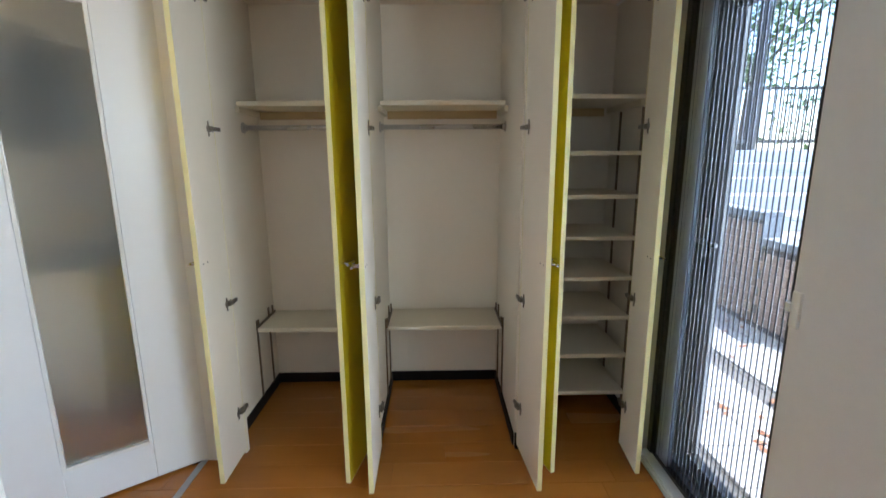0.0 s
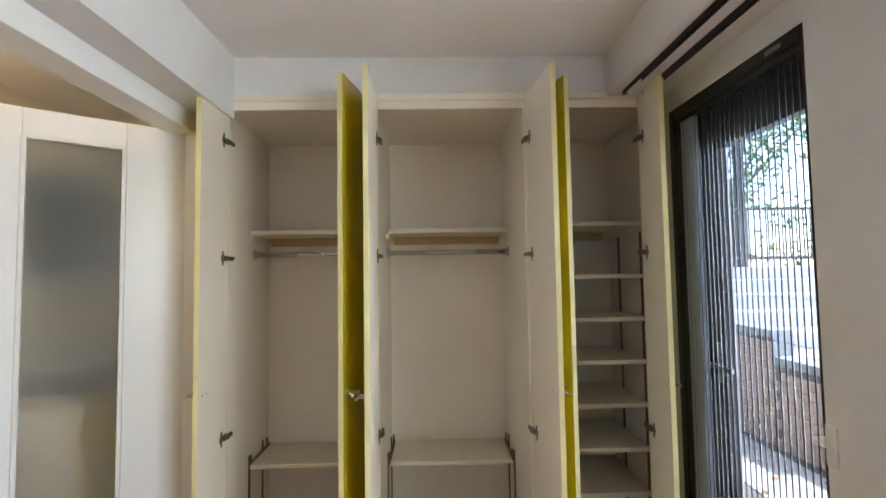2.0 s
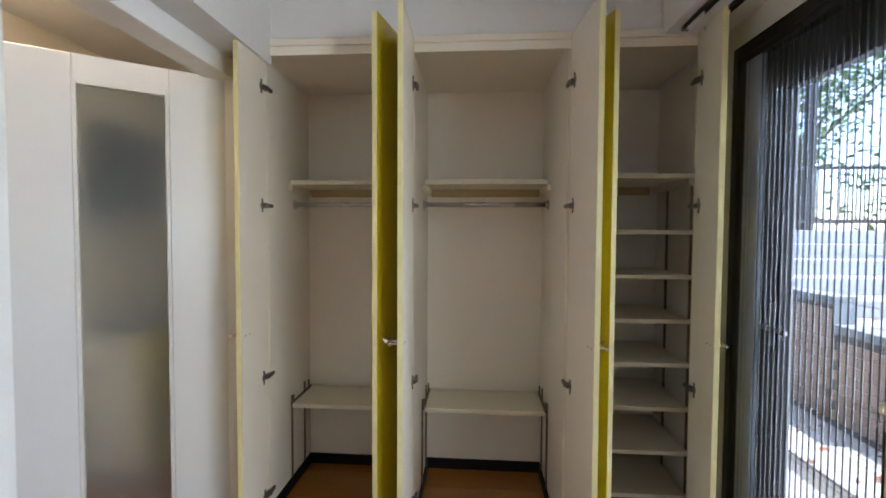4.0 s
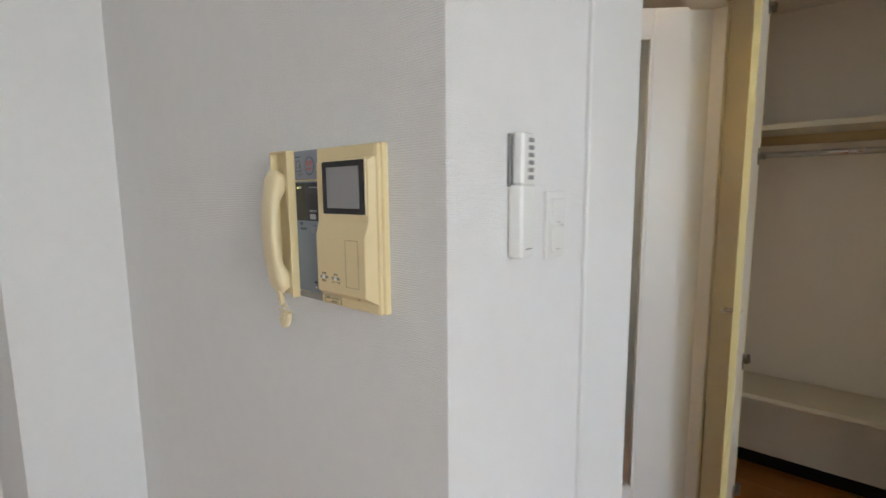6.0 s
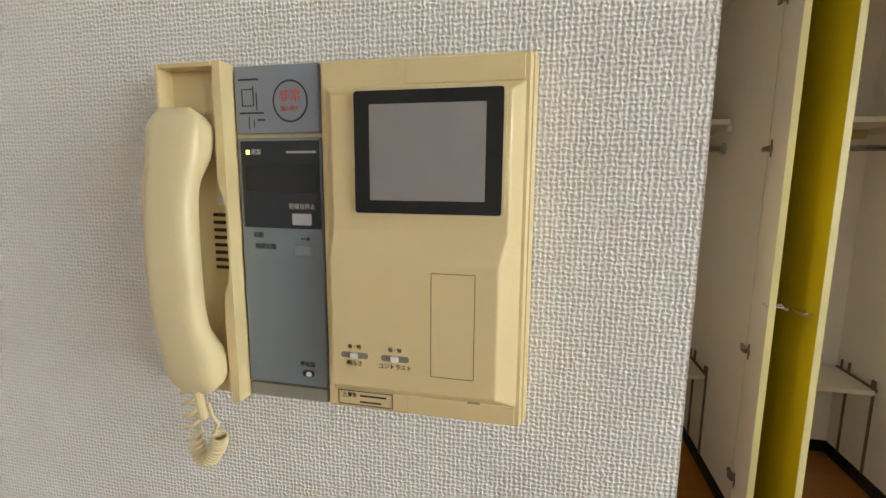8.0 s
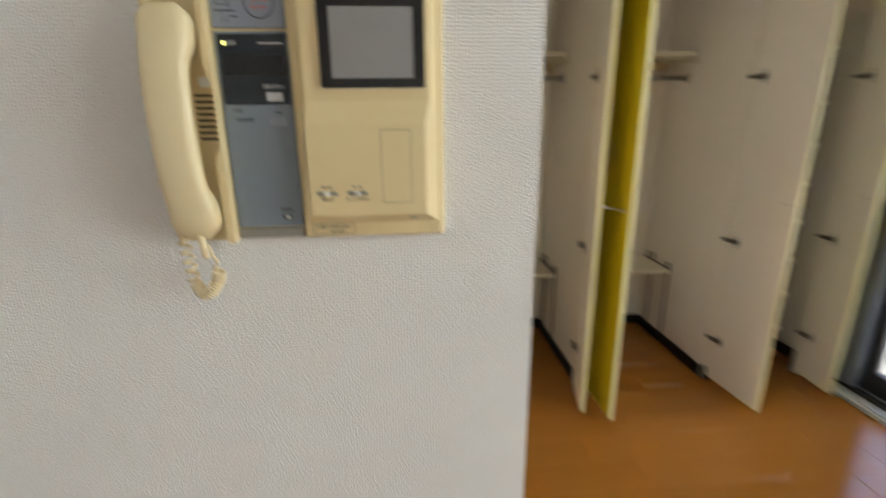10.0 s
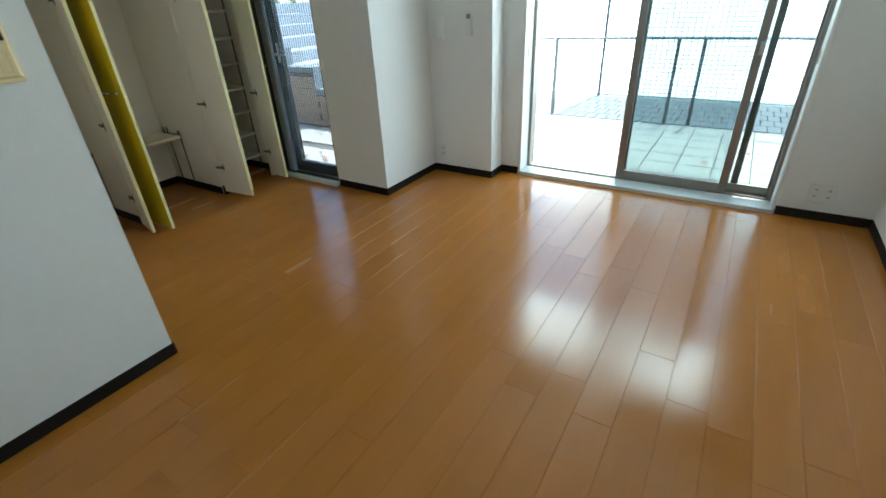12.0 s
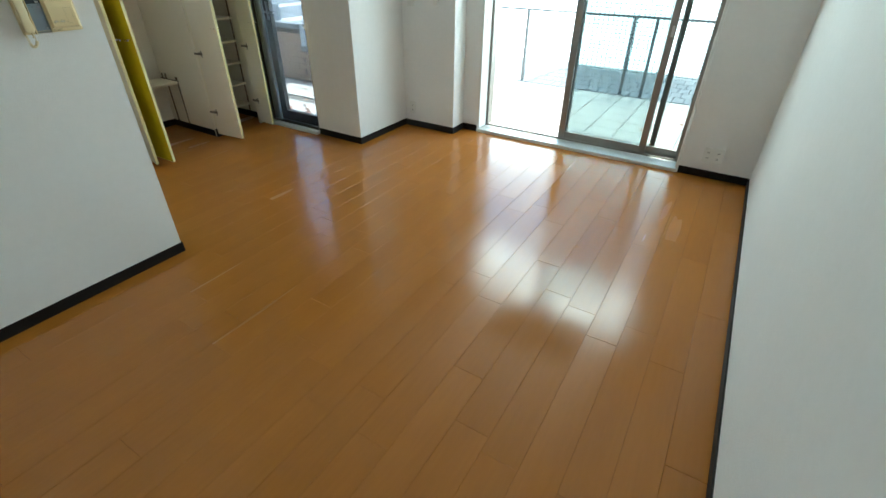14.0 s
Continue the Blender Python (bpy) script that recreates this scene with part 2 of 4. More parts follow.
def outline(bm, pts, y0, y1):
    """An extruded plate: a polygon in x and z, from y0 to y1."""
    a = [bm.verts.new((x, y0, z)) for x, z in pts]
    b = [bm.verts.new((x, y1, z)) for x, z in pts]
    bm.faces.new(a)
    bm.faces.new(b[::-1])
    n = len(pts)
    for i in range(n):
        bm.faces.new((a[i], b[i], b[(i + 1) % n], a[(i + 1) % n]))
    bmesh.ops.recalc_face_normals(bm, faces=bm.faces)
    return bm


def rounded(x0, x1, z0, z1, r, n=4):
    pts = []
    for cx, cz, a0 in ((x1 - r, z1 - r, 0), (x0 + r, z1 - r, 90), (x0 + r, z0 + r, 180), (x1 - r, z0 + r, 270)):
        for i in range(n + 1):
            a = radians(a0 + 90 * i / n)
            pts.append((cx + r * math.cos(a), cz + r * math.sin(a)))
    return pts


# ---- plan ----
XL, XR = -0.987, 0.99          # walls beside the closet
YI = -0.212                    # face of the wall with the intercom
YC, YB = 1.36, 2.05            # closet front and back
CEIL = 2.335
XN, XW = 1.702, 1.906          # niche wall, window wall
XC, Y0, YN = 0.985, 0.076, -0.493   # column faces, end of the niche
YS = -3.05                     # long side wall
XK, YK = -2.75, -0.45           # space behind the viewer
HALL = -2.075

# ---- structure ----
struct("floor", boxes((XK - 0.1, XW + 0.15, YS - 0.1, 0.10, -0.12, -0.012), (XK - 0.1, 1.10, 0.10, YB + 0.7, -0.12, -0.012)), M_SUB, "orange-brown laminate plank floor with a waxed shine")
struct("ceiling", boxes((XK - 0.1, XW + 0.2, YS - 0.1, 0.16, CEIL, CEIL + 0.15), (XK - 0.1, 1.14, 0.16, YB + 0.7, CEIL, CEIL + 0.15)), M_CEIL, "plain off-white papered ceiling")
struct("wall_intercom", boxes((HALL - 0.1, XL, YI, YI + 0.1, 0, CEIL)), M_PAPER, "white wall papered in woven-textured vinyl")
struct("wall_passage", boxes((XL - 0.1, XL, YI + 0.1, 0.141, 0, CEIL), (XL - 0.1, XL, 0.141, 1.315, 2.065, CEIL), (XL - 0.1, XL, 1.315, YC, 0, CEIL)), M_PAPER, "white textured wall beside the doorway to the hall")
struct("wall_return", boxes((HALL - 0.1, HALL - 0.002, YK, YI, 0, CEIL)), M_PAPER, "white papered wall at the end of the room")
struct("wall_kitchen", boxes((XK, HALL - 0.1, YK, YK + 0.1, 0, CEIL), (XK - 0.1, XK, YS, YK + 0.1, 0, CEIL)), M_PAPER, "plain white walls closing the space")
struct("wall_south", boxes((XK - 0.1, XW + 0.2, YS - 0.1, YS, 0, CEIL)), M_PAPER, "long plain white papered wall")
W2A, W2B, W2T = -0.655, -2.539, 2.02
struct("wall_window", boxes((XW, XW + 0.2, W2A, YN, 0, CEIL), (XW, XW + 0.2, YS, W2B, 0, CEIL), (XW, XW + 0.2, W2B, W2A, W2T, CEIL)), M_PAPER, "white papered wall round the wide window")
struct("wall_niche", boxes((XN, XN + 0.32, YN, Y0, 0, CEIL)), M_PAPER, "white papered wall of the niche")
struct("wall_column", boxes((XC, XN + 0.32, Y0, 0.2, 0, CEIL), (XC, 1.14, 0.2, 0.608, 0, CEIL)), M_PAPER, "white papered column that juts into the room")
W1A, W1B, W1T = 0.608, 1.305, 2.055
struct("wall_garden", boxes((XR, 1.14, W1A, W1B, W1T, CEIL), (XR, 1.14, W1B, YC - 0.002, 0, CEIL), (1.09, 1.14, YC - 0.002, YB + 0.1, 0, CEIL), (XR, 1.09, YC - 0.002, YB + 0.1, 2.135, CEIL)), M_PAPER, "white papered wall over the garden door")
struct("wall_north", boxes((XL - 0.1, 1.14, YB + 0.02, YB + 0.12, 0, CEIL)), M_PAPER, "wall behind the closet")
struct("wall_closet_head", boxes((XL, XR - 0.002, YC + 0.012, YC + 0.10, 2.170, CEIL)), M_PAPER, "white wall strip over the closet")
struct("beam_passage", boxes((XL, -0.855, YI + 0.01, YC + 0.012, 2.068, CEIL)), M_PAPER, "white papered ceiling beam")
struct("beam_garden", boxes((0.75, XR, Y0, YC + 0.012, 2.147, CEIL)), M_PAPER, "white papered beam over the garden door")
struct("wall_hall", boxes((HALL - 0.1, HALL, YI + 0.1, 2.75, 0, CEIL), (HALL, XL - 0.1, 2.65, 2.75, 0, CEIL), (XL - 0.1, XL - 0.002, YB + 0.12, 2.65, 0, CEIL)), M_HALL, "warm white hall walls")


def baseboard(x0, x1, y0, y1):
    struct("baseboard", boxes((x0, x1, y0, y1, 0, 0.06), bev=0.0015), M_BASE, "dark brown vinyl baseboard")


B = 0.007
baseboard(HALL, XL, YI - B, YI)
baseboard(XL, XL + B, YI - B, 0.141)
baseboard(HALL - 0.002, HALL - 0.002 + B, YK, YI - B)
baseboard(XK, XW - B, YS, YS + B)
baseboard(XC - B, XC, Y0 - B, W1A - 0.01)
baseboard(XC, XN - B, Y0 - B, Y0)
baseboard(XN - B, XN, YN - B, Y0)
baseboard(XN, XW, YN - B, YN)
baseboard(XW - B, XW, W2A + 0.002, YN - B)
baseboard(XW - B, XW, YS, W2B - 0.002)

# doorway casing to the hall
trim = struct("door_casing", boxes((XL - 0.105, XL + 0.006, 0.145, 0.385, 0, 2.062), (XL - 0.105, XL + 0.006, 0.385, 1.311, 1.985, 2.062), (XL - 0.105, XL + 0.004, 1.311, YC - 0.004, 0, 2.062), bev=0.002), M_TRIM, "white painted door casing of the hall doorway")
struct("threshold", boxes((XL - 0.075, XL - 0.045, 0.40, 1.31, 0.0, 0.004), bev=0.001), M_METALSTRIP, "flat aluminium threshold strip in the floor")

# twin curtain rails under the beam over the garden door
for cx in (0.80, 0.885):
    rail = thing("curtain_rail", "dark double curtain rail fixed under the beam", "curtain rail", (cx, 0.35, 2.147), "curtain rails")
    part("track", boxes((-0.011, -0.007, -0.3, 0.93, -0.016, 0), (0.007, 0.011, -0.3, 0.93, -0.016, 0), (-0.007, 0.007, -0.3, 0.93, -0.004, 0)), M_DARK, rail)
    part("end_cap", boxes((-0.013, 0.013, 0.93, 0.945, -0.019, 0), bev=0.002), M_GREY, rail)
    bm = bmesh.new()
    for k in range(7):
        box(bm, -0.005, 0.005, 0.80 + k * 0.017, 0.812 + k * 0.017, -0.026, -0.009, bev=0.002)
    part("runners", bm, M_WPLAST, rail)


# ---- frosted hall door ----
def frosted_door():
    d = thing("hall_door", "white hall door with tall frosted pane, standing open", "door", (-1.012, 1.322, 0.0))
    w, t = 0.70, 0.033
    part("stile", boxes((0.0, 0.218, -t, 0, 0.012, 1.995), bev=0.003), M_WHITE, d)
    part("stile", boxes((0.515, w, -t, 0, 0.012, 1.995), bev=0.003), M_WHITE, d)
    part("rail", boxes((0.2185, 0.5145, -t + 0.001, -0.001, 0.012, 0.175), bev=0.002), M_WHITE, d)
    part("rail", boxes((0.2185, 0.5145, -t + 0.001, -0.001, 1.903, 1.995), bev=0.002), M_WHITE, d)
    bead = boxes((0.2185, 0.231, -t - 0.004, 0.004, 0.175, 1.903), (0.502, 0.5145, -t - 0.004, 0.004, 0.175, 1.903), (0.231, 0.502, -t - 0.004, 0.004, 0.175, 0.190), (0.231, 0.502, -t - 0.004, 0.004, 1.888, 1.903), bev=0.0015)
    part("glazing_bead", bead, M_TRIM, d)
    part("frosted_pane", boxes((0.231, 0.502, -0.020, -0.014, 0.190, 1.888)), M_FROST, d, "frosted glass pane")
    part("pivot", tube(bmesh.new(), (0.03, -t / 2, 1.995), (0.03, -t / 2, 2.02), 0.008), M_STEEL, d)
    part("roller", boxes((0.05, 0.085, -t / 2 - 0.008, -t / 2 + 0.008, 0.0, 0.012)), M_BASE, d)
    d.rotation_euler = (0, 0, radians(180 + 37))
    return d


frosted_door()
hl = thing("ceiling_light", "round warm ceiling light in the hall", "ceiling light", (-1.65, 0.9, CEIL))
part("diffuser", tube(bmesh.new(), (0, 0, -0.06), (0, 0, -0.005), 0.12, 24, 0.13), glow("warm_lamp", (1.0, 0.76, 0.52), 5.0), hl)
part("base", tube(bmesh.new(), (0, 0, -0.005), (0, 0, 0), 0.14, 24), M_WHITE, hl)
# invented furniture, there to give the frosted pane its yellow and dark blurs
cab = thing("blur_cabinet", "made-up low yellow cabinet that colours the frosted pane", "cabinet", (HALL + 0.001, 1.7, 0))
part("body", boxes((0, 0.34, 0, 0.9, 0.06, 0.82), bev=0.003), M_CREAM, cab)
part("plinth", boxes((0.01, 0.31, 0.02, 0.88, 0, 0.06)), M_BASE, cab)
part("top", boxes((0, 0.36, -0.01, 0.91, 0.82, 0.85), bev=0.003), M_DARK, cab)
for k in range(2):
    dd = part("door", boxes((0.341, 0.36, 0.005 + k * 0.45, 0.445 + k * 0.45, 0.07, 0.81), bev=0.002), M_YELLOW, cab)
    part("knob", tube(bmesh.new(), (0.36, 0.40 + k * 0.09, 0.6), (0.38, 0.40 + k * 0.09, 0.6), 0.008), M_CHROME, dd)
# invented box for the dark blur high in the pane
pan = thing("blur_box", "made-up dark box high in the hall that darkens the frosted pane", "cupboard", (HALL + 0.001, 1.75, 1.45))
part("body", boxes((0, 0.12, 0, 0.45, 0, 0.5), bev=0.004), M_DARK, pan)
part("door", boxes((0.121, 0.135, 0.01, 0.44, 0.01, 0.49), bev=0.003), M_DARK, pan)


# ---- closet ----
closet = thing("built_in_closet", "cream built-in closet with open yellow doors", "closet", (0, 0, 0))
XB = (-0.95, -0.285, -0.258, 0.385, 0.428, 1.004)      # inner faces of the three bays
part("back_panel", boxes((XL, 1.09, YB, YB + 0.018, 0.0, 2.143)), M_CREAM, closet)
part("side_panel", boxes((XL + 0.001, XB[0], YC + 0.03, YB, 0.0, 2.143)), M_CREAM, closet)
part("side_panel", boxes((XB[5], XB[5] + 0.03, YC + 0.03, YB, 0.0, 2.143)), M_CREAM, closet)
part("partition", boxes((XB[1], XB[2], YC + 0.018, YB, 0.0, 2.143)), M_CREAM, closet)
part("partition", boxes((XB[3], XB[4], YC + 0.018, YB, 0.0, 2.143)), M_CREAM, closet)
part("front_stile", boxes((XL + 0.006, -0.872, YC - 0.0, YC + 0.03, 0.0, 2.143), bev=0.002), M_CREAM, closet)
part("front_stile", boxes((0.893, XR + 0.10, YC, YC + 0.03, 0.0, 2.143), bev=0.002), M_CREAM, closet)
part("front_stile", boxes((-0.290, -0.250, YC, YC + 0.018, 0.075, 2.143), bev=0.002), M_CREAM, closet)
part("front_stile", boxes((0.392, 0.440, YC, YC + 0.018, 0.075, 2.143), bev=0.002), M_CREAM, closet)
part("top_panel", boxes((XL + 0.002, XR + 0.09, YC + 0.03, YB, 2.143, 2.161)), M_CREAM, closet)
part("lintel", boxes((XL + 0.006, XR - 0.001, YC + 0.002, YC + 0.012, 2.103, 2.140), bev=0.002), M_CREAM, closet)
part("lintel_moulding", boxes((XL + 0.006, XR - 0.001, YC - 0.002, YC + 0.012, 2.1405, 2.170), bev=0.003), M_CREAM, closet)
for x0, x1 in ((XB[0], XB[1]), (XB[2], XB[3]), (XB[4], XB[5])):
    part("skirting", boxes((x0, x1, YB - B, YB, 0, 0.06)), M_BASE, closet, "dark vinyl skirting")
    part("skirting", boxes((x0, x0 + B, YC + 0.03, YB - B, 0, 0.06)), M_BASE, closet)
    part("skirting", boxes((x1 - B, x1, YC + 0.03, YB - B, 0, 0.06)), M_BASE, closet)
for x0, x1 in ((-0.292, -0.248), (0.385, 0.440)):
    part("skirting", boxes((x0, x1, YC - 0.004, YC + 0.018, 0, 0.074)), M_BASE, closet)
YF = 1.745
for x0, x1 in ((XB[0], XB[1]), (XB[2], XB[3])):
    part("hat_shelf", boxes((x0 + 0.018, x1 - 0.018, YF, YB - 0.003, 1.602, 1.625), bev=0.002), M_SHELF, closet)
    for xa in (x0 + 0.001, x1 - 0.021):
        part("shelf_batten", boxes((xa, xa + 0.02, YF + 0.02, YB - 0.003, 1.574, 1.6015), bev=0.001), M_SHELF, closet)
    part("shelf_batten", boxes((x0 + 0.022, x1 - 0.022, YB - 0.022, YB - 0.002, 1.560, 1.6015)), M_TAN, closet, "tan wooden batten under the shelf")
    rod = part("clothes_rod", tube(bmesh.new(), (x0 + 0.006, 1.84, 1.506), (x1 - 0.006, 1.84, 1.506), 0.0125, 16), M_STEEL, closet, "steel clothes rod", True)
    for xa, s in ((x0, 1), (x1, -1)):
        f = tube(bmesh.new(), (xa + s * 0.0005, 1.84, 1.506), (xa + s * 0.006, 1.84, 1.506), 0.027, 20)
        tube(f, (xa + s * 0.006, 1.84, 1.506), (xa + s * 0.02, 1.84, 1.506), 0.017, 16)
        part("rod_flange", f, M_STEEL, rod)
    part("low_shelf", boxes((x0 + 0.020, x1 - 0.020, YF, YB - 0.012, 0.446, 0.468), bev=0.002), M_SHELF, closet)
    for xa, s in ((x0, 1), (x1, -1)):
        for ya in (1.775, 1.95):
            bm = boxes((min(xa, xa + s * 0.008), max(xa, xa + s * 0.008), ya, ya + 0.009, 0.06, 0.500 if ya < 1.85 else 0.515))
            st = part("slotted_standard", bm, M_STRIP, closet, "thin brown slotted metal standard")
        bm = boxes((min(xa + s * 0.009, xa + s * 0.017), max(xa + s * 0.009, xa + s * 0.017), YF + 0.005, 2.03, 0.458, 0.473))
        box(bm, min(xa + s * 0.009, xa + s * 0.017), max(xa + s * 0.009, xa + s * 0.017), 1.775, 1.782, 0.473, 0.505)
        box(bm, min(xa + s * 0.009, xa + s * 0.017), max(xa + s * 0.009, xa + s * 0.017), 1.990, 1.997, 0.473, 0.515)
        part("shelf_clip", bm, M_STRIP, closet)
# shoe rack bay
YR = 1.60
x0, x1 = XB[4], XB[5]
for k, z in enumerate((1.632, 1.378, 1.174, 0.972, 0.770, 0.566, 0.362, 0.156)):
    part("rack_shelf", boxes((x0 + 0.03, x1 - (0.004 if k == 0 else 0.012), YR, YB - 0.02, z - 0.020, z), bev=0.002), M_SHELF, closet)
part("shelf_batten", boxes((x1 - 0.029, x1 - 0.001, YR + 0.02, YB - 0.003, 1.585, 1.6115)), M_SHELF, closet)
part("shelf_batten", boxes((x0 + 0.03, x1 - 0.05, YB - 0.022, YB - 0.002, 1.57, 1.6115)), M_TAN, closet)
for xa in (x0 + 0.001, x1 - 0.010):
    for ya in (1.635, 1.90):
        part("slotted_standard", boxes((xa, xa + 0.009, ya, ya + 0.010, 0.06, 1.580)), M_STRIP, closet)


def closet_door(hinge, free, inner, handle_z=0.962):
    """A leaf from its hinge line to its free edge; inner is +1 where its inside lies towards its own +y."""
    hx, hy = hinge
    w = math.hypot(free[0] - hx, free[1] - hy)
    t = 0.019
    d = new("door")
    d.parent = closet
    d.location = (hx, hy, 0)
    d.rotation_euler = (0, 0, math.atan2(free[1] - hy, free[0] - hx))
    tagged(d, "yellow lacquered leaf with cream inside")
    s = inner
    ya, yb = sorted((-s * t / 2, s * t / 2))
    z0, z1 = 0.03, 2.155
    bm = boxes((0.001, w - 0.001, ya + 0.0012, yb - 0.0012, z0 + 0.001, z1 - 0.001))
    leaf = part("core", bm, M_CREAM, d)
    yo = -s * t / 2
    part("lacquer_face", boxes((0.002, w - 0.002, min(yo, yo + s * 0.0011), max(yo, yo + s * 0.0011), z0 + 0.002, z1 - 0.002)), M_YELLOW, d, "glossy yellow face")
    part("edge_band", boxes((w - 0.0009, w, ya, yb, z0, z1), (0.0, 0.0009, ya, yb, z0, z1), (0.001, w - 0.001, ya, yb, z1 - 0.0009, z1), (0.001, w - 0.001, ya, yb, z0, z0 + 0.0009)), M_EDGE, d, "pale yellow edge band")
    yi = s * t / 2
    for z in (1.957, 1.471, 0.750, 0.242):
        bm = boxes((0.014, 0.066, min(yi, yi + s * 0.0035), max(yi, yi + s * 0.0035), z - 0.011, z + 0.011), bev=0.001)
        box(bm, 0.050, 0.058, min(yi, yi + s * 0.004), max(yi, yi + s * 0.004), z - 0.029, z + 0.029, bev=0.001)
        box(bm, -0.020, 0.052, min(yi + s * 0.004, yi + s * 0.016), max(yi + s * 0.004, yi + s * 0.016), z - 0.008, z + 0.008, bev=0.002)
        box(bm, 0.020, 0.040, min(yi + s * 0.016, yi + s * 0.021), max(yi + s * 0.016, yi + s * 0.021), z - 0.006, z + 0.006, bev=0.001)
        part("hinge", bm, M_HINGE, d, "nickel concealed hinge")
    bm = bmesh.new()
    for xa in (w - 0.03, w - 0.062):
        tube(bm, (xa, yo, handle_z), (xa, yo - s * 0.028, handle_z), 0.0045, 8)
    tube(bm, (w - 0.072, yo - s * 0.030, handle_z), (w - 0.012, yo - s * 0.030, handle_z), 0.006, 10)
    part("handle", bm, M_CHROME, d, "small chrome bar handle")
    for xa, dz in ((w - 0.03, 0), (w - 0.062, 0)):
        part("screw", tube(bmesh.new(), (xa, yi, handle_z + dz), (xa, yi + s * 0.0012, handle_z + dz), 0.003, 8), M_HINGE, d)
    return d


closet_door((-0.876, YC - 0.006), (-0.875, 1.120), 1)
closet_door((-0.302, YC - 0.006), (-0.352, 1.110), -1)
closet_door((-0.250, YC - 0.006), (-0.247, 1.046), 1)
closet_door((0.400, YC - 0.006), (0.430, 1.044), -1)
closet_door((0.452, YC - 0.006), (0.510, 1.152), 1)
closet_door((0.886, YC - 0.006), (0.868, 1.135), -1)


# ---- garden door with pleated screen ----
gd = tagged(new("door_1"), "dark bronze glazed garden door behind a pleated screen", "door", "", "structure")
YA, YE = W1A, W1B
part("frame", boxes((XR - 0.004, 1.135, YE - 0.035, YE, 0.03, W1T), (XR - 0.004, 1.135, YA, YA + 0.012, 0.03, W1T), (XR - 0.004, 1.135, YA + 0.012, YE - 0.035, W1T - 0.045, W1T), bev=0.002), M_DARK, gd)
part("sill", boxes((XR - 0.04, 1.135, YA, YE, -0.01, 0.03), (XR - 0.05, XR - 0.04, YA - 0.005, YE + 0.005, -0.01, 0.022), bev=0.003), M_SILL, gd, "pale aluminium sill")
part("screen_rail", boxes((XR + 0.005, XR + 0.035, YA + 0.012, YE - 0.035, 0.03, 0.045), (XR + 0.005, XR + 0.035, YA + 0.012, YE - 0.035, W1T - 0.065, W1T - 0.045)), M_DARK, gd)
part("screen_stile", boxes((XR + 0.002, XR + 0.036, YE - 0.060, YE - 0.0355, 0.045, W1T - 0.065), bev=0.002), M_DARK, gd)
# the pleats: folded net, with cords
bm = bmesh.new()
n_pleat = 25
for k in range(n_pleat):
    y = YA + 0.02 + (YE - 0.075 - YA) * k / n_pleat
    tube(bm, (XR + 0.012, y, 0.045), (XR + 0.012, y, W1T - 0.065), 0.0019, 5)
pack = bmesh.new()
for k in range(24):
    y = YE - 0.150 + 0.0037 * k
    xa, xb = (XR + 0.008, XR + 0.030) if k % 2 else (XR + 0.030, XR + 0.008)
    v = [pack.verts.new(p) for p in ((xa, y, 0.045), (xb, y + 0.0037, 0.045), (xb, y + 0.0037, W1T - 0.065), (xa, y, W1T - 0.065))]
    pack.faces.new(v)
net = bmesh.new()
fold = [(XR + 0.012 + (0.014 if k % 2 else 0.0), YA + 0.02 + (YE - 0.075 - YA) * k / (2 * n_pleat)) for k in range(2 * n_pleat - 3)]
for (xa, ya), (xb, yb) in zip(fold, fold[1:]):
    net.faces.new([net.verts.new(p) for p in ((xa, ya, 0.046), (xb, yb, 0.046), (xb, yb, W1T - 0.066), (xa, ya, W1T - 0.066))])
sheet = part("pleated_net", net, M_NET, gd, "charcoal pleated insect screen")
sheet.visible_shadow = False
part("pleat_fold", bm, M_PLEAT, gd, "dark folds of the pleated screen")
part("folded_pack", pack, M_LIT_PLEATS, gd, "folded pleats of the screen, coloured paler for the light they reflect")
for k in range(14):
    z = 0.14 + k * 0.13
    part("cord", boxes((XR + 0.016, XR + 0.0172, YA + 0.013, YE - 0.06, z, z + 0.0012)), M_PLEAT, gd)
part("screen_catch", boxes((XR - 0.014, XR - 0.004, YA - 0.035, YA - 0.005, 0.90, 1.0), (XR - 0.016, XR + 0.004, YA - 0.005, YA + 0.012, 0.94, 0.965), bev=0.002), M_WPLAST, gd, "white plastic screen catch")
part("maker_plate", boxes((XR - 0.0055, XR - 0.004, YA + 0.08, YA + 0.14, W1T - 0.03, W1T - 0.016)), M_GREY, gd)
XD = XR + 0.075
part("leaf_stile", boxes((XD, XD + 0.045, YE - 0.175, YE - 0.036, 0.032, W1T - 0.046), bev=0.003), M_DARK, gd)
part("leaf_stile", boxes((XD, XD + 0.045, YA + 0.013, YA + 0.05, 0.032, W1T - 0.046), bev=0.003), M_DARK, gd)
part("leaf_rail", boxes((XD, XD + 0.045, YA + 0.05, YE - 0.175, 0.032, 0.13), bev=0.003), M_DARK, gd)
part("leaf_rail", boxes((XD, XD + 0.045, YA + 0.05, YE - 0.175, W1T - 0.20, W1T - 0.046), bev=0.003), M_DARK, gd)
p = part("pane", boxes((XD + 0.02, XD + 0.026, YA + 0.05, YE - 0.175, 0.13, W1T - 0.20)), M_GLASS, gd)
p.visible_shadow = False
lev = boxes((XD - 0.008, XD, YE - 0.165, YE - 0.135, 0.97, 1.12), bev=0.002)
tube(lev, (XD, YE - 0.15, 1.035), (XD - 0.035, YE - 0.15, 1.035), 0.008, 10)
box(lev, XD - 0.042, XD - 0.028, YE - 0.27, YE - 0.14, 1.027, 1.044, bev=0.004, seg=2)
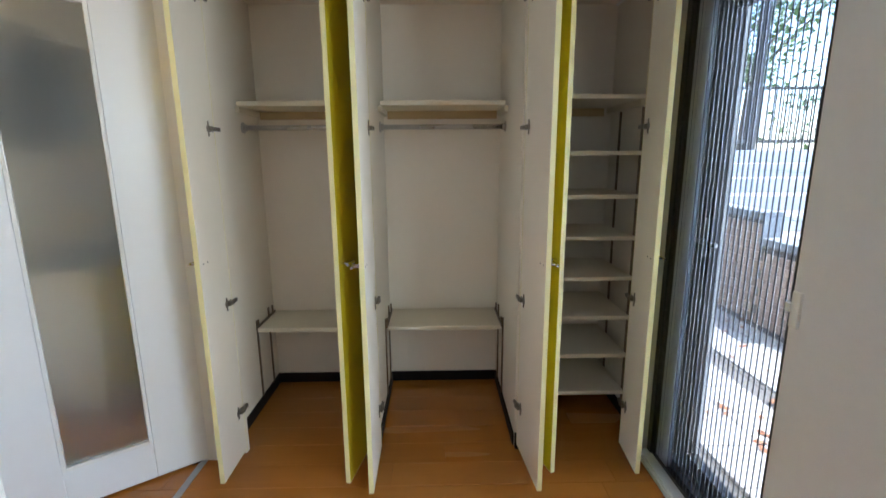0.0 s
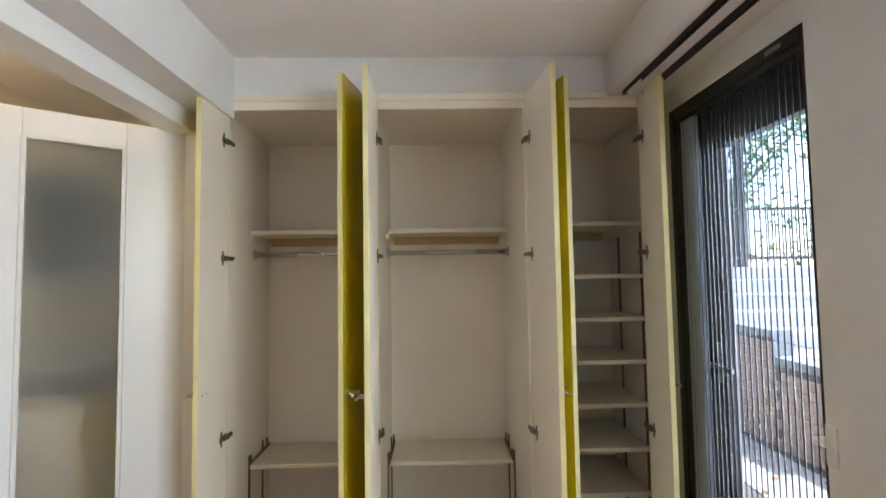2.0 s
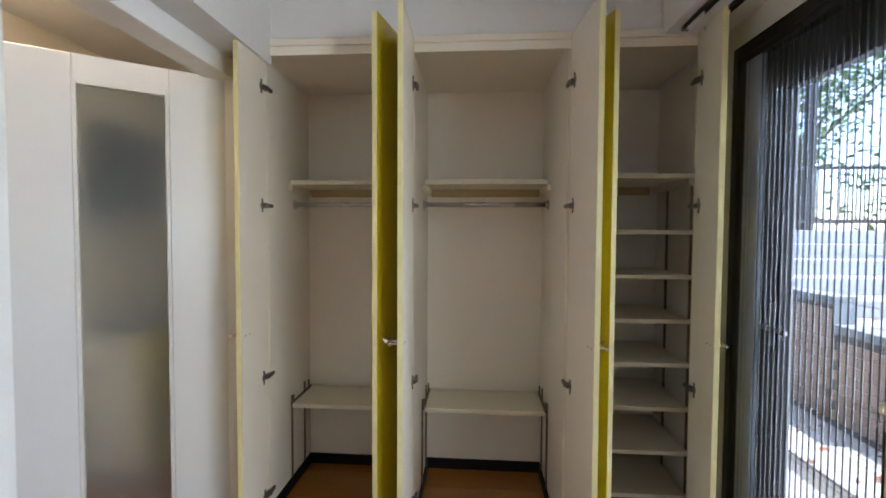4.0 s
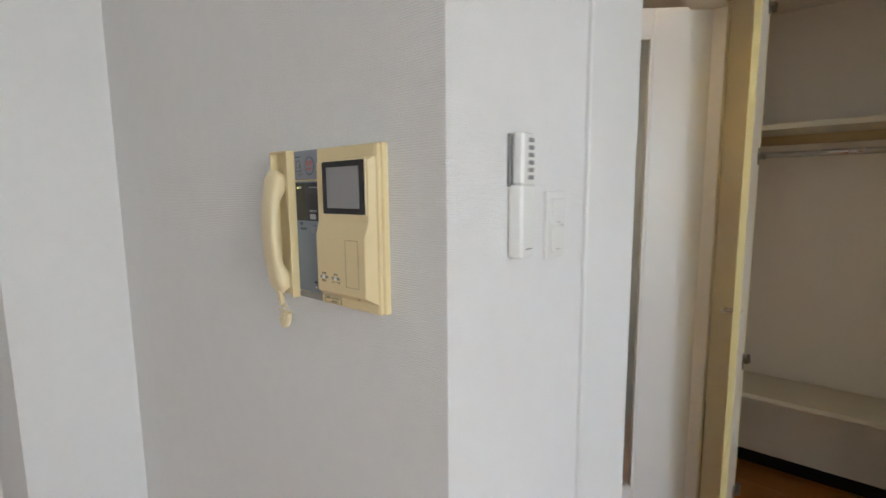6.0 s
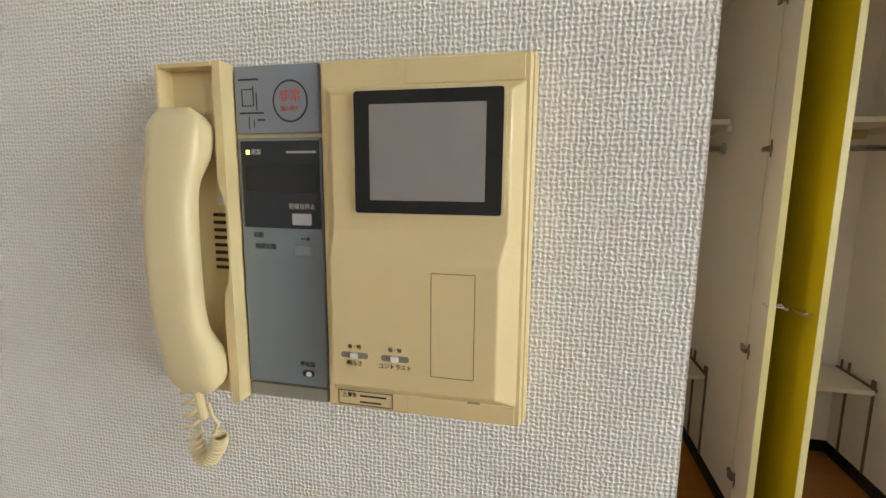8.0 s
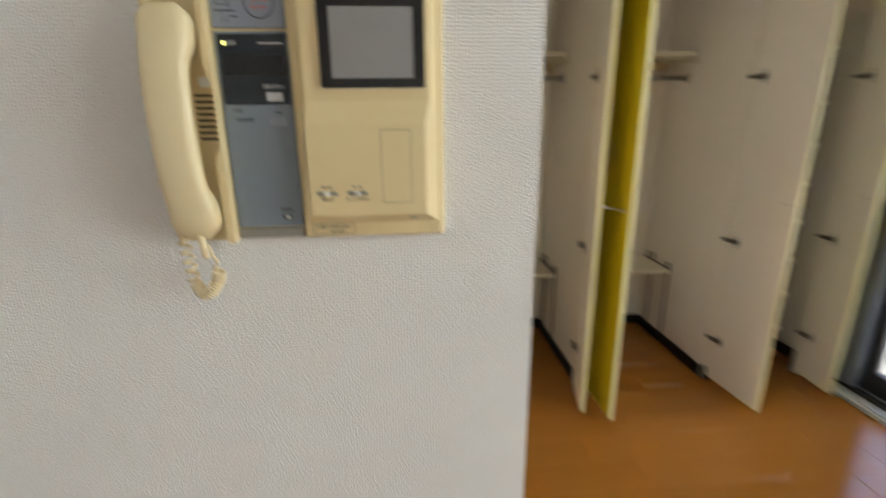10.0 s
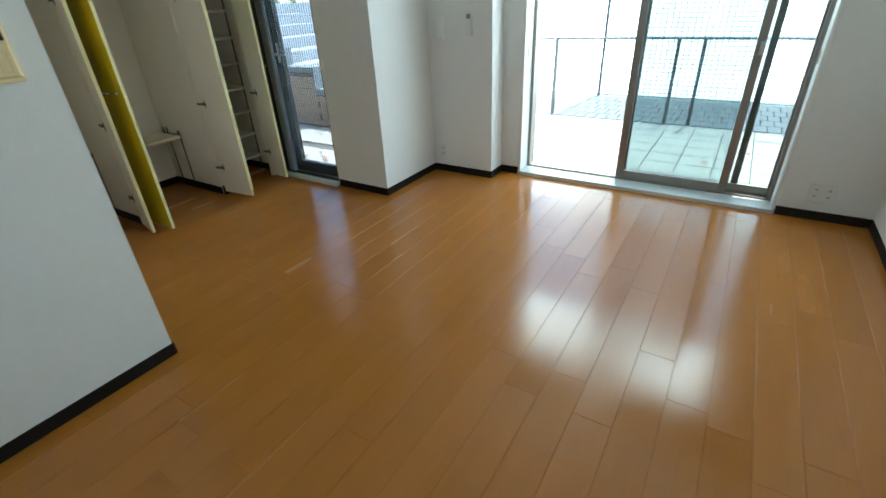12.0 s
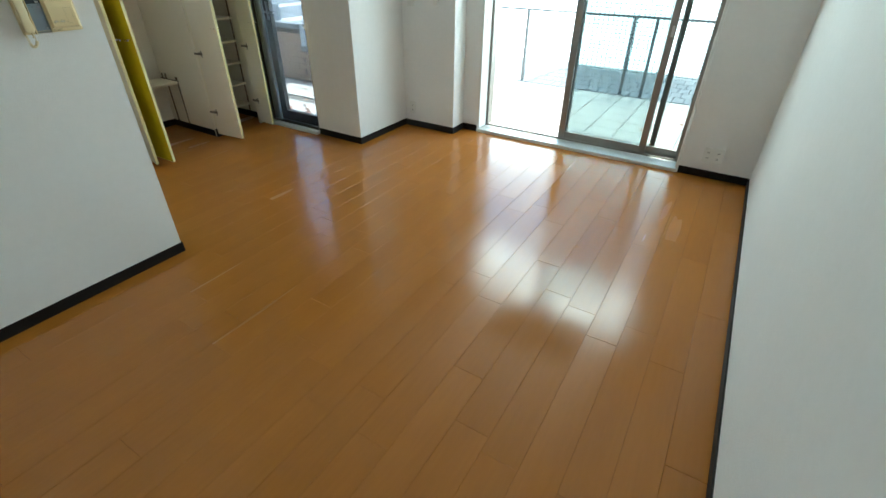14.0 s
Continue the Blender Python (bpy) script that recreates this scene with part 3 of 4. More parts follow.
part("lever_handle", lev, M_STEEL, gd, "satin steel lever handle")

# ---- wide sliding window ----
wn = tagged(new("window_1"), "full-height sliding window with bronze-grey aluminium sashes, half open", "window", "", "structure")
ZS = 0.03
part("window_frame", boxes((XW - 0.006, XW + 0.19, W2A - 0.022, W2A, ZS, W2T), (XW - 0.006, XW + 0.19, W2B, W2B + 0.022, ZS, W2T), (XW - 0.006, XW + 0.19, W2B + 0.022, W2A - 0.022, W2T - 0.03, W2T), bev=0.003), M_TRIM, wn, "white window lining")
part("window_sill", boxes((XW - 0.02, XW + 0.15, W2B, W2A, -0.01, ZS), bev=0.004), M_SILL, wn)
part("track", boxes((XW + 0.15, XW + 0.24, W2B, W2A, -0.06, 0.045), (XW + 0.15, XW + 0.24, W2A - 0.045, W2A - 0.022, 0.045, W2T), (XW + 0.15, XW + 0.24, W2B + 0.022, W2B + 0.045, 0.045, W2T)), M_ALU, wn)


def sash(x, ya, yb, stile_a, stile_b, pane_mat, label):
    y0, y1 = min(ya, yb), max(ya, yb)
    s = tagged(new("sash"), label)
    s.parent = wn
    part("stile", boxes((x, x + 0.03, y0, y0 + stile_b, 0.046, W2T - 0.032), bev=0.003), M_ALU, s)
    part("stile", boxes((x, x + 0.03, y1 - stile_a, y1, 0.046, W2T - 0.032), bev=0.003), M_ALU, s)
    part("rail", boxes((x + 0.001, x + 0.029, y0 + stile_b, y1 - stile_a, 0.046, 0.105), bev=0.002), M_ALU, s)
    part("rail", boxes((x + 0.001, x + 0.029, y0 + stile_b, y1 - stile_a, W2T - 0.09, W2T - 0.032), bev=0.002), M_ALU, s)
    if pane_mat:
        g = part("pane", boxes((x + 0.012, x + 0.017, y0 + stile_b, y1 - stile_a, 0.105, W2T - 0.09)), pane_mat, s)
        g.visible_shadow = False
    return s


sash(XW + 0.152, -1.445, -2.235, 0.055, 0.055, M_TINT, "inner sliding sash with greenish glass")
sash(XW + 0.190, -1.46, W2B + 0.024, 0.05, 0.035, M_TINT, "outer sash with greenish glass")
sash(XW + 0.222, -1.475, -2.295, 0.03, 0.045, None, "slim frame of the insect screen")
part("latch", boxes((XW + 0.145, XW + 0.152, -2.225, -2.205, 0.98, 1.06), bev=0.002), M_STEEL, wn)
for ya in (W2A - 0.022, W2B + 0.022):
    part("keeper", boxes((XW + 0.05, XW + 0.07, ya - 0.008, ya + 0.008, 0.95, 1.02), bev=0.002), M_STEEL, wn)


# ---- intercom ----
def text_part(name, body, size, at, mat, parent, extrude=0.0002):
    cu = bpy.data.curves.new(name, "FONT")
    cu.body, cu.size, cu.extrude = body, size, extrude
    cu.align_x, cu.align_y = "CENTER", "CENTER"
    ob = new(name, cu)
    dg = bpy.context.evaluated_depsgraph_get()
    me = bpy.data.meshes.new_from_object(ob.evaluated_get(dg))
    bpy.data.objects.remove(ob)
    me.materials.clear()
    me.materials.append(mat)
    o = new(name, me)
    o.parent = parent
    o.location = at
    o.rotation_euler = (radians(90), 0, 0)
    return o


def intercom():
    ic = thing("intercom", "aged ivory wall intercom with handset and small grey screen", "intercom", (-1.289, YI - 0.0005, 1.214))
    ic.scale = (0.81, 0.81, 0.86)
    h = 0.235
    # mounting plate
    part("back_plate", boxes((0.0, 0.268, -0.012, 0, 0.0, h), bev=0.002), M_IVORY, ic)
    # cradle: deep tray with a curved inner wall
    cr = boxes((0.0, 0.052, -0.016, -0.012, 0.0, h), (0.0, 0.003, -0.030, -0.016, 0.0, h), (0.003, 0.046, -0.030, -0.016, h - 0.003, h), bev=0.0006)
    wall = [(0.0475, 0.0), (0.0535, 0.0), (0.0535, h), (0.0475, h), (0.0465, 0.158), (0.0515, 0.142), (0.0515, 0.092), (0.0455, 0.076), (0.0465, 0.010)]
    outline(cr, wall, -0.030, -0.0165)
    part("cradle", cr, M_IVORY, ic, "moulded ivory handset cradle")
    for k in range(8):
        part("grille_slot", boxes((0.030, 0.0500, -0.0166, -0.0159, 0.095 + k * 0.0054, 0.0974 + k * 0.0054)), M_SLOT, ic)
    part("hook_tab", outline(bmesh.new(), rounded(0.036, 0.0465, 0.141, 0.150, 0.003), -0.0185, -0.016), M_WPLAST, ic)
    # handset: rounded bar, thicker at ear and mouth
    bm = bmesh.new()
    rings = []
    n = 30
    for i in range(n + 1):
        f = i / n
        z = 0.008 + 0.197 * f
        end = min(1.0, math.sin(math.pi * min(max(f, 0.0), 1.0)) * 5.0 + 0.0) if 0 < f < 1 else 0.0
        end = max(0.0, end) ** 0.5
        bow = math.sin(math.pi * f)
        front = -0.044 - 0.011 * bow
        ear = 1 / (1 + math.exp(-(f - 0.80) * 40)) + 1 / (1 + math.exp((f - 0.20) * 40))
        back = -0.030 - 0.006 * bow + 0.011 * ear * end
        half = (0.0195 + 0.0030 * ear) * (0.55 + 0.45 * end)
        mid_y, hy = (front + back) / 2, abs(front - back) / 2 * (0.35 + 0.65 * end)
        ring = []
        for k in range(20):
            a = 2 * math.pi * k / 20
            c, s2 = math.cos(a), math.sin(a)
            ring.append(bm.verts.new((0.0215 - 0.003 * (1 - min(1.0, ear)) + half * math.copysign(abs(c) ** 0.55, c), mid_y + hy * math.copysign(abs(s2) ** 0.6, s2), z)))
        rings.append(ring)
    for i in range(n):
        for k in range(20):
            bm.faces.new((rings[i][k], rings[i][(k + 1) % 20], rings[i + 1][(k + 1) % 20], rings[i + 1][k]))
    bm.faces.new(rings[0])
    bm.faces.new(rings[-1])
    bmesh.ops.recalc_face_normals(bm, faces=bm.faces)
    hs = part("handset", bm, M_IVORY2, ic, "curved ivory handset on its hook", True)
    # coiled cord hanging below
    cu = bpy.data.curves.new("cord", "CURVE")
    cu.dimensions, cu.bevel_depth, cu.bevel_resolution = "3D", 0.0014, 2
    sp = cu.splines.new("POLY")
    path = [Vector(p) for p in ((-0.002, -0.018, 0.040), (0.000, -0.022, 0.000), (0.005, -0.024, -0.040), (0.011, -0.024, -0.053), (0.021, -0.026, -0.050), (0.031, -0.029, -0.038), (0.034, -0.030, -0.028))]
    pts = []
    turns, steps = 26, 12
    for i in range(turns * steps + 1):
        f = i / (turns * steps) * (len(path) - 1)
        k = min(int(f), len(path) - 2)
        c = path[k].lerp(path[k + 1], f - k)
        d = (path[k + 1] - path[k]).normalized()
        u = d.cross(Vector((0, 1, 0))).normalized()
        v = d.cross(u)
        a = 2 * math.pi * i / steps
        pts.append(c + 0.0052 * (math.cos(a) * u + math.sin(a) * v))
    pts += [Vector((0.034, -0.031, -0.018)), Vector((0.031, -0.033, -0.012)), Vector((0.030, -0.036, 0.000))]
    sp.points.add(len(pts) - 1)
    for pnt, co in zip(sp.points, pts):
        pnt.co = (*co, 1)
    ob = new("cord", cu)
    dg = bpy.context.evaluated_depsgraph_get()
    me = bpy.data.meshes.new_from_object(ob.evaluated_get(dg))
    bpy.data.objects.remove(ob)
    me.materials.clear()
    me.materials.append(M_IVORY2)
    coil = new("coiled_cord", me)
    coil.parent = ic
    tagged(coil, "ivory coiled cord")
    part("cord_plug", tube(bmesh.new(), (0.026, -0.036, -0.012), (0.025, -0.039, 0.010), 0.0034, 10), M_IVORY2, hs)
    # blue-grey key panel
    part("key_panel", boxes((0.0545, 0.1205, -0.0165, -0.012, 0.012, 0.187), bev=0.0006), M_BLUE, ic, "blue-grey key panel")
    part("alarm_panel", boxes((0.0545, 0.1205, -0.0165, -0.012, 0.190, h - 0.001), bev=0.0006), M_BLUE2, ic, "grey alarm panel with red lettering")
    part("foot_panel", boxes((0.0545, 0.1205, -0.0165, -0.012, 0.001, 0.0105), bev=0.0006), M_GREY, ic)
    ring = bmesh.new()
    for k in range(40):
        a, b = 2 * math.pi * k / 40, 2 * math.pi * (k + 1) / 40
        v = [ring.verts.new((0.0985 + r * math.cos(q), -0.0169, 0.2105 + r * math.sin(q))) for r, q in ((0.0125, a), (0.0137, a), (0.0137, b), (0.0125, b))]
        ring.faces.new(v)
    part("button_ring", ring, M_INK, ic)
    part("alarm_button", tube(bmesh.new(), (0.0985, -0.0166, 0.2105), (0.0985, -0.0172, 0.2105), 0.0123, 32), M_BLUE2, ic)
    text_part("lettering", "非常", 0.0085, (0.0985, -0.0175, 0.2135), M_RED, ic)
    text_part("lettering", "強く押す", 0.0037, (0.0985, -0.0175, 0.2055), M_RED, ic)
    # line drawing beside the button, as bars
    dr = bmesh.new()
    for xa, xb, za, zb in ((0.058, 0.074, 0.2165, 0.2178), (0.060, 0.0608, 0.200, 0.211), (0.069, 0.0698, 0.200, 0.213), (0.060, 0.0698, 0.2105, 0.2112), (0.060, 0.0690, 0.1998, 0.2005), (0.0715, 0.0722, 0.197, 0.209), (0.058, 0.077, 0.1948, 0.196), (0.065, 0.0655, 0.185, 0.193), (0.069, 0.0695, 0.186, 0.191), (0.072, 0.078, 0.1903, 0.1915)):
        box(dr, xa, xb, -0.0168, -0.0164, za + 0.008, zb + 0.008)
    part("printed_drawing", dr, M_INK, ic)
    part("display_window", boxes((0.057, 0.1195, -0.0172, -0.0164, 0.126, 0.185), bev=0.0003), M_NAVY, ic, "dark smoked display window")
    part("lcd", boxes((0.061, 0.1165, -0.0175, -0.0171, 0.151, 0.168)), M_BLACK, ic)
    part("power_lamp", boxes((0.062, 0.0645, -0.0178, -0.0171, 0.176, 0.179)), glow("yellow_pilot", (0.85, 0.8, 0.2), 0.5), ic)
    text_part("lettering", "電源", 0.0042, (0.070, -0.0176, 0.1775), M_BUTTON, ic)
    part("maker_name", boxes((0.094, 0.117, -0.0175, -0.0171, 0.1767, 0.1782)), M_BUTTON, ic)
    text_part("lettering", "警報音停止", 0.0042, (0.105, -0.0176, 0.141), M_BUTTON, ic)
    part("button", boxes((0.0975, 0.1125, -0.0195, -0.017, 0.1285, 0.1365), bev=0.0008), M_BUTTON, ic)
    part("button", boxes((0.0985, 0.1125, -0.0190, -0.0164, 0.107, 0.115), bev=0.0008), M_BLUE2, ic)
    text_part("lettering", "玄関", 0.0044, (0.068, -0.0168, 0.1205), M_INK, ic)
    text_part("lettering", "共同玄関", 0.0044, (0.0735, -0.0168, 0.1125), M_INK, ic)
    key = tube(bmesh.new(), (0.1085, -0.0168, 0.119), (0.1085, -0.0164, 0.119), 0.0013, 10)
    box(key, 0.1025, 0.1075, -0.0168, -0.0164, 0.1186, 0.1194)
    part("key_mark", key, M_INK, ic)
    text_part("lettering", "呼出音", 0.0042, (0.1045, -0.0168, 0.0285), M_INK, ic)
    part("slider_slot", outline(bmesh.new(), rounded(0.1, 0.1095, 0.0195, 0.024, 0.002), -0.0168, -0.0164), M_INK, ic)
    part("slider", boxes((0.1035, 0.108, -0.0188, -0.0167, 0.0200, 0.0232), bev=0.0008), M_WPLAST, ic)
    # monitor unit
    mo = part("monitor_frame", boxes((0.1225, 0.265, -0.019, -0.012, 0.001, h - 0.001), bev=0.0015), M_IVORY, ic)
    part("lid_strip", boxes((0.184, 0.2605, -0.0197, -0.0188, h - 0.017, h - 0.0025), bev=0.0003), M_IVORY, mo)
    part("lid_strip", boxes((0.184, 0.2605, -0.0197, -0.0188, 0.002, 0.015), bev=0.0003), M_IVORY, mo)
    # raised front: one moulding, thicker below, with a broad chamfer all round
    bm = bmesh.new()
    prof = ((0.0145, 0.0188, 0), (0.024, 0.0330, 1), (0.108, 0.0330, 1), (0.128, 0.0283, 2), (h - 0.0235, 0.0283, 2), (h - 0.0175, 0.0188, 0))
    span = ((0.1265, 0.2615), (0.1330, 0.2485), (0.1345, 0.2535))
    ring = []
    for z, d, k in prof:
        xa, xb = span[k] if k else span[0]
        ring.append([bm.verts.new(p) for p in ((span[0][0], -0.0188, z), (xa, -d, z), (xb, -d, z), (span[0][1], -0.0188, z))])
    for a, b in zip(ring, ring[1:]):
        for k in range(3):
            if len({tuple(v.co) for v in (a[k], a[k + 1], b[k + 1], b[k])}) == 4:
                bm.faces.new((a[k], a[k + 1], b[k + 1], b[k]))
            else:
                vs = []
                for v in (a[k], a[k + 1], b[k + 1], b[k]):
                    if all((v.co - u.co).length > 1e-7 for u in vs):
                        vs.append(v)
                bm.faces.new(vs)
    bmesh.ops.remove_doubles(bm, verts=bm.verts, dist=1e-6)
    bmesh.ops.recalc_face_normals(bm, faces=bm.faces)
    bmesh.ops.bevel(bm, geom=[e for e in bm.edges if len(e.link_faces) == 2], offset=0.0012, segments=2, affect="EDGES", profile=0.6)
    part("monitor_face", bm, M_IVORY, mo, "raised ivory monitor front")
    bz = outline(bmesh.new(), rounded(0.1500, 0.2510, 0.137, 0.2145, 0.003), -0.0300, -0.0275)
    part("bezel_surround", bz, M_IVORY2, mo)
    part("bezel", outline(bmesh.new(), rounded(0.1520, 0.2490, 0.139, 0.2125, 0.002), -0.0310, -0.0295), M_BLACK, mo, "black screen bezel")
    sc = bmesh.new()
    grid = [[sc.verts.new((0.1625 + 0.076 * i / 8, -0.0312 - 0.0018 * math.sin(math.pi * i / 8) * math.sin(math.pi * k / 8), 0.147 + 0.0575 * k / 8)) for i in range(9)] for k in range(9)]
    for k in range(8):
        for i in range(8):
            sc.faces.new((grid[k][i], grid[k][i + 1], grid[k + 1][i + 1], grid[k + 1][i]))
    part("picture_tube", sc, M_SCREEN, mo, "dull grey picture tube", True)
    # flap outline
    fl = bmesh.new()
    for d in ((0.2045, 0.2049, 0.036, 0.103), (0.2335, 0.2339, 0.036, 0.103), (0.2049, 0.2335, 0.1027, 0.1031), (0.2049, 0.2335, 0.0358, 0.0362)):
        box(fl, d[0], d[1], -0.03315, -0.0328, d[2], d[3])
    part("flap_seam", fl, M_SLOT, mo)
    for cx, word, top in ((0.150, "明るさ", "暗・明"), (0.1795, "コントラスト", "弱・強")):
        part("slider_slot", outline(bmesh.new(), rounded(cx - 0.010, cx + 0.010, 0.0435, 0.0475, 0.0018), -0.0333, -0.0328), M_GREY, mo)
        part("slider", boxes((cx - 0.003, cx + 0.003, -0.0352, -0.0331, 0.0435, 0.0475), bev=0.0009), M_WPLAST, mo)
        text_part("lettering", word, 0.0040, (cx, -0.0333, 0.0398), M_INK, mo)
        text_part("lettering", top, 0.0032, (cx, -0.0333, 0.0512), M_INK, mo)
    part("model_mark", boxes((0.230, 0.2385, -0.0333, -0.0329, 0.0208, 0.0220)), M_GREY, mo)
    warn = bmesh.new()
    for d in ((0.1305, 0.173, 0.0135, 0.0139), (0.1305, 0.173, 0.0035, 0.0039), (0.1305, 0.1309, 0.0035, 0.0139), (0.1726, 0.173, 0.0035, 0.0139)):
        box(warn, d[0], d[1], -0.0196, -0.0189, d[2], d[3])
    for k, (xa, xb) in enumerate(((0.1475, 0.168), (0.1475, 0.164))):
        box(warn, xa, xb, -0.0194, -0.0189, 0.0100 - k * 0.0045, 0.0112 - k * 0.0045)
    part("warning_label", warn, M_INK, mo, "printed warning label")
    text_part("lettering", "⚠警告", 0.0036, (0.1390, -0.0194, 0.0105), M_INK, mo)
    return ic


intercom()


# ---- remote control and switch ----
def remote():
    r = thing("remote_control", "white remote control in its wall holder", "remote control", (XL + 0.0005, -0.093, 1.276))
    r.scale = (0.87, 0.87, 0.87)
    # x: out of the wall, y: along it
    part("holder", boxes((0.0, 0.024, 0.0, 0.040, 0.0, 0.105), bev=0.003), M_WPLAST, r)
    part("body", boxes((0.004, 0.022, -0.006 + 0.010, 0.036, 0.1051, 0.178), bev=0.003), M_WPLAST, r)
    part("display", boxes((0.0, 0.004, -0.002, 0.003, 0.102, 0.176)), M_GREYSLOT, r)
    for k in range(6):
        part("key", boxes((0.0219, 0.0228, 0.020, 0.034, 0.112 + k * 0.0105, 0.118 + k * 0.0105)), M_GREYSLOT, r)
    part("mark", boxes((0.0239, 0.0244, 0.012, 0.030, 0.012, 0.0135)), M_GREYSLOT, r)
    return r


remote()
sw = thing("light_switch", "white two-gang wall light switch", "light switch", (XL + 0.0005, 0.002, 1.262))
sw.scale = (0.8, 0.8, 0.8)
part("plate", boxes((0, 0.008, 0, 0.072, 0, 0.122), bev=0.003, seg=2), M_WPLAST, sw)
for k in range(2):
    rk = part("rocker", boxes((0.008, 0.0125, 0.013, 0.059, 0.013 + k * 0.0485, 0.060 + k * 0.0485), bev=0.0015), M_WPLAST, sw)
    part("mark", boxes((0.0125, 0.0128, 0.030, 0.042, 0.017 + k * 0.0485, 0.0182 + k * 0.0485)), M_GREYSLOT, rk)


def outlet(x, y, z, n, label):
    o = thing("wall_outlet", label, "outlet", (x, y, z))
    part("plate", boxes((-0.007, 0, -0.035 * n, 0.035 * n, -0.06, 0.06), bev=0.002), M_WPLAST, o)
    for k in range(n):
        yc = (k - (n - 1) / 2) * 0.07
        for dz in (-0.022, 0.022):
            s = part("socket", boxes((-0.0085, -0.007, yc - 0.014, yc + 0.014, dz - 0.014, dz + 0.014), bev=0.001), M_WPLAST, o)
            for dy in (-0.005, 0.005):
                part("slot", boxes((-0.0088, -0.0084, yc + dy - 0.0018, yc + dy + 0.0018, dz - 0.0055, dz + 0.0055)), M_INK, s)
    return o


outlet(XW - 0.0005, -2.755, 0.185, 2, "white double wall outlet low beside the window")
outlet(XN - 0.0005, -0.02, 0.19, 1, "white single wall outlet low in the niche")
# small fittings on the niche wall
pl = thing("wall_plate", "white blank plate on the niche wall", "wall plate", (XN - 0.0005, -0.03, 1.10))
part("plate", boxes((-0.012, 0, -0.04, 0.04, 0, 0.16), bev=0.003), M_WPLAST, pl)
part("cover", boxes((-0.016, -0.012, -0.033, 0.033, 0.008, 0.152), bev=0.002), M_WPLAST, pl)
rc = thing("remote_control", "white air-conditioner remote on the niche wall", "remote control", (XN - 0.0005, -0.30, 1.12))
part("holder", boxes((-0.022, 0, -0.026, 0.026, 0, 0.07), bev=0.003), M_WPLAST, rc)
part("body", boxes((-0.019, -0.003, -0.022, 0.022, 0.0701, 0.16), bev=0.003), M_WPLAST, rc)
part("display", boxes((-0.0196, -0.0188, -0.016, 0.016, 0.12, 0.15)), M_GREY, rc)

# ---- outdoors ----
ZT = -0.10
struct("ground", boxes((-40, 40, -40, 40, -0.75, -0.6)), M_CONC, "pale ground that reaches far out")
struct("terrace_bed", boxes((XW + 0.24, 4.60, -6.0, 6.0, -0.6, ZT - 0.02), (1.14, XW + 0.24, 0.17, 6.0, -0.6, ZT - 0.02)), M_JOINT, "mortar bed of the terrace")
struct("pavement", boxes((4.6, 6.4, -8.0, 6.0, -0.6, ZT - 0.035)), M_JOINT, "bed of the grey paving strip")
# out of view: depth chosen to keep direct sun off the indoor floor
struct("sun_block_slab", boxes((XW + 0.2, 3.45, -6.0, 0.16, 2.55, 2.75), (1.14, 2.50, 0.16, 6.0, 2.55, 2.75)), M_CONC, "unseen slab added over the terrace to keep the sun out")
struct("house_wall", boxes((1.14, 1.24, 1.32, 6.0, -0.6, 3.2), (XW + 0.2, XW + 0.3, -6.0, YS - 0.1, -0.6, 3.2), (XN + 0.33, XN + 0.35, -0.6, 0.16, -0.6, 3.2)), M_CONC, "outer concrete wall of the building")
# added wall that glows for the overexposed distance and lights the room
struct("backdrop", boxes((9.0, 9.1, -30, 4, -0.6, 3.2)), M_BACKDROP, "glowing backdrop panel standing in for the bright distance")

# rail on the terrace edge
hr = thing("railing", "grey painted steel railing on the terrace edge", "railing", (4.68, 0, ZT - 0.035))
part("top_rail", boxes((-0.02, 0.02, -5.5, 1.6, 0.975, 1.0), bev=0.004), M_RAIL, hr)
for y in (0.03, -1.43, -1.70, -3.18, -4.6, 1.3):
    part("post", boxes((-0.025, 0.025, y - 0.02, y + 0.02, 0, 0.975), bev=0.003), M_RAIL, hr)

# tall mesh fence behind it
fn = thing("mesh_fence", "tall galvanised wire mesh fence", "fence", (6.1, 0, ZT - 0.035))
bm = bmesh.new()
for k in range(78):
    y = -6.0 + 0.075 * k
    box(bm, -0.005, 0.005, y - 0.005, y + 0.005, 0.05, 3.0)
for k in range(50):
    z = 0.05 + 0.06 * k
    box(bm, -0.008, -0.001, -6.0, -0.22, z - 0.0045, z + 0.0045)
tagged(part("mesh", bm, M_MESH, fn, "welded wire mesh"), kind="stuff")
for y in (-6.0, -3.5, -0.22):
    part("post", boxes((0.01, 0.05, y - 0.02, y + 0.02, 0, 3.05)), M_RAIL, fn)

# stepped brick wall and stair beside the garden door
bw = thing("garden_wall", "tan brick garden wall with stepped grey coping", "garden wall", (2.86, 0, ZT - 0.02))
steps_y = ((2.2, 2.75, 0.42), (2.75, 3.3, 0.70), (3.3, 4.4, 0.92), (4.4, 5.6, 1.12))
for ya, yb, h in steps_y:
    part("core", boxes((0.012, 0.14, ya, yb, 0, h)), M_JOINT, bw)
    part("coping", boxes((-0.02, 0.16, ya - 0.02, yb + 0.0, h, h + 0.07), bev=0.006), M_CAP, bw, "grey stone coping")
    part("coping_riser", boxes((-0.018, 0.158, ya - 0.04, ya - 0.0205, max(0.0, h - 0.24), h + 0.068)), M_CAP, bw)
stair = thing("garden_stair", "pale granite garden steps with fallen leaves", "stair", (3.05, 2.4, ZT - 0.02))
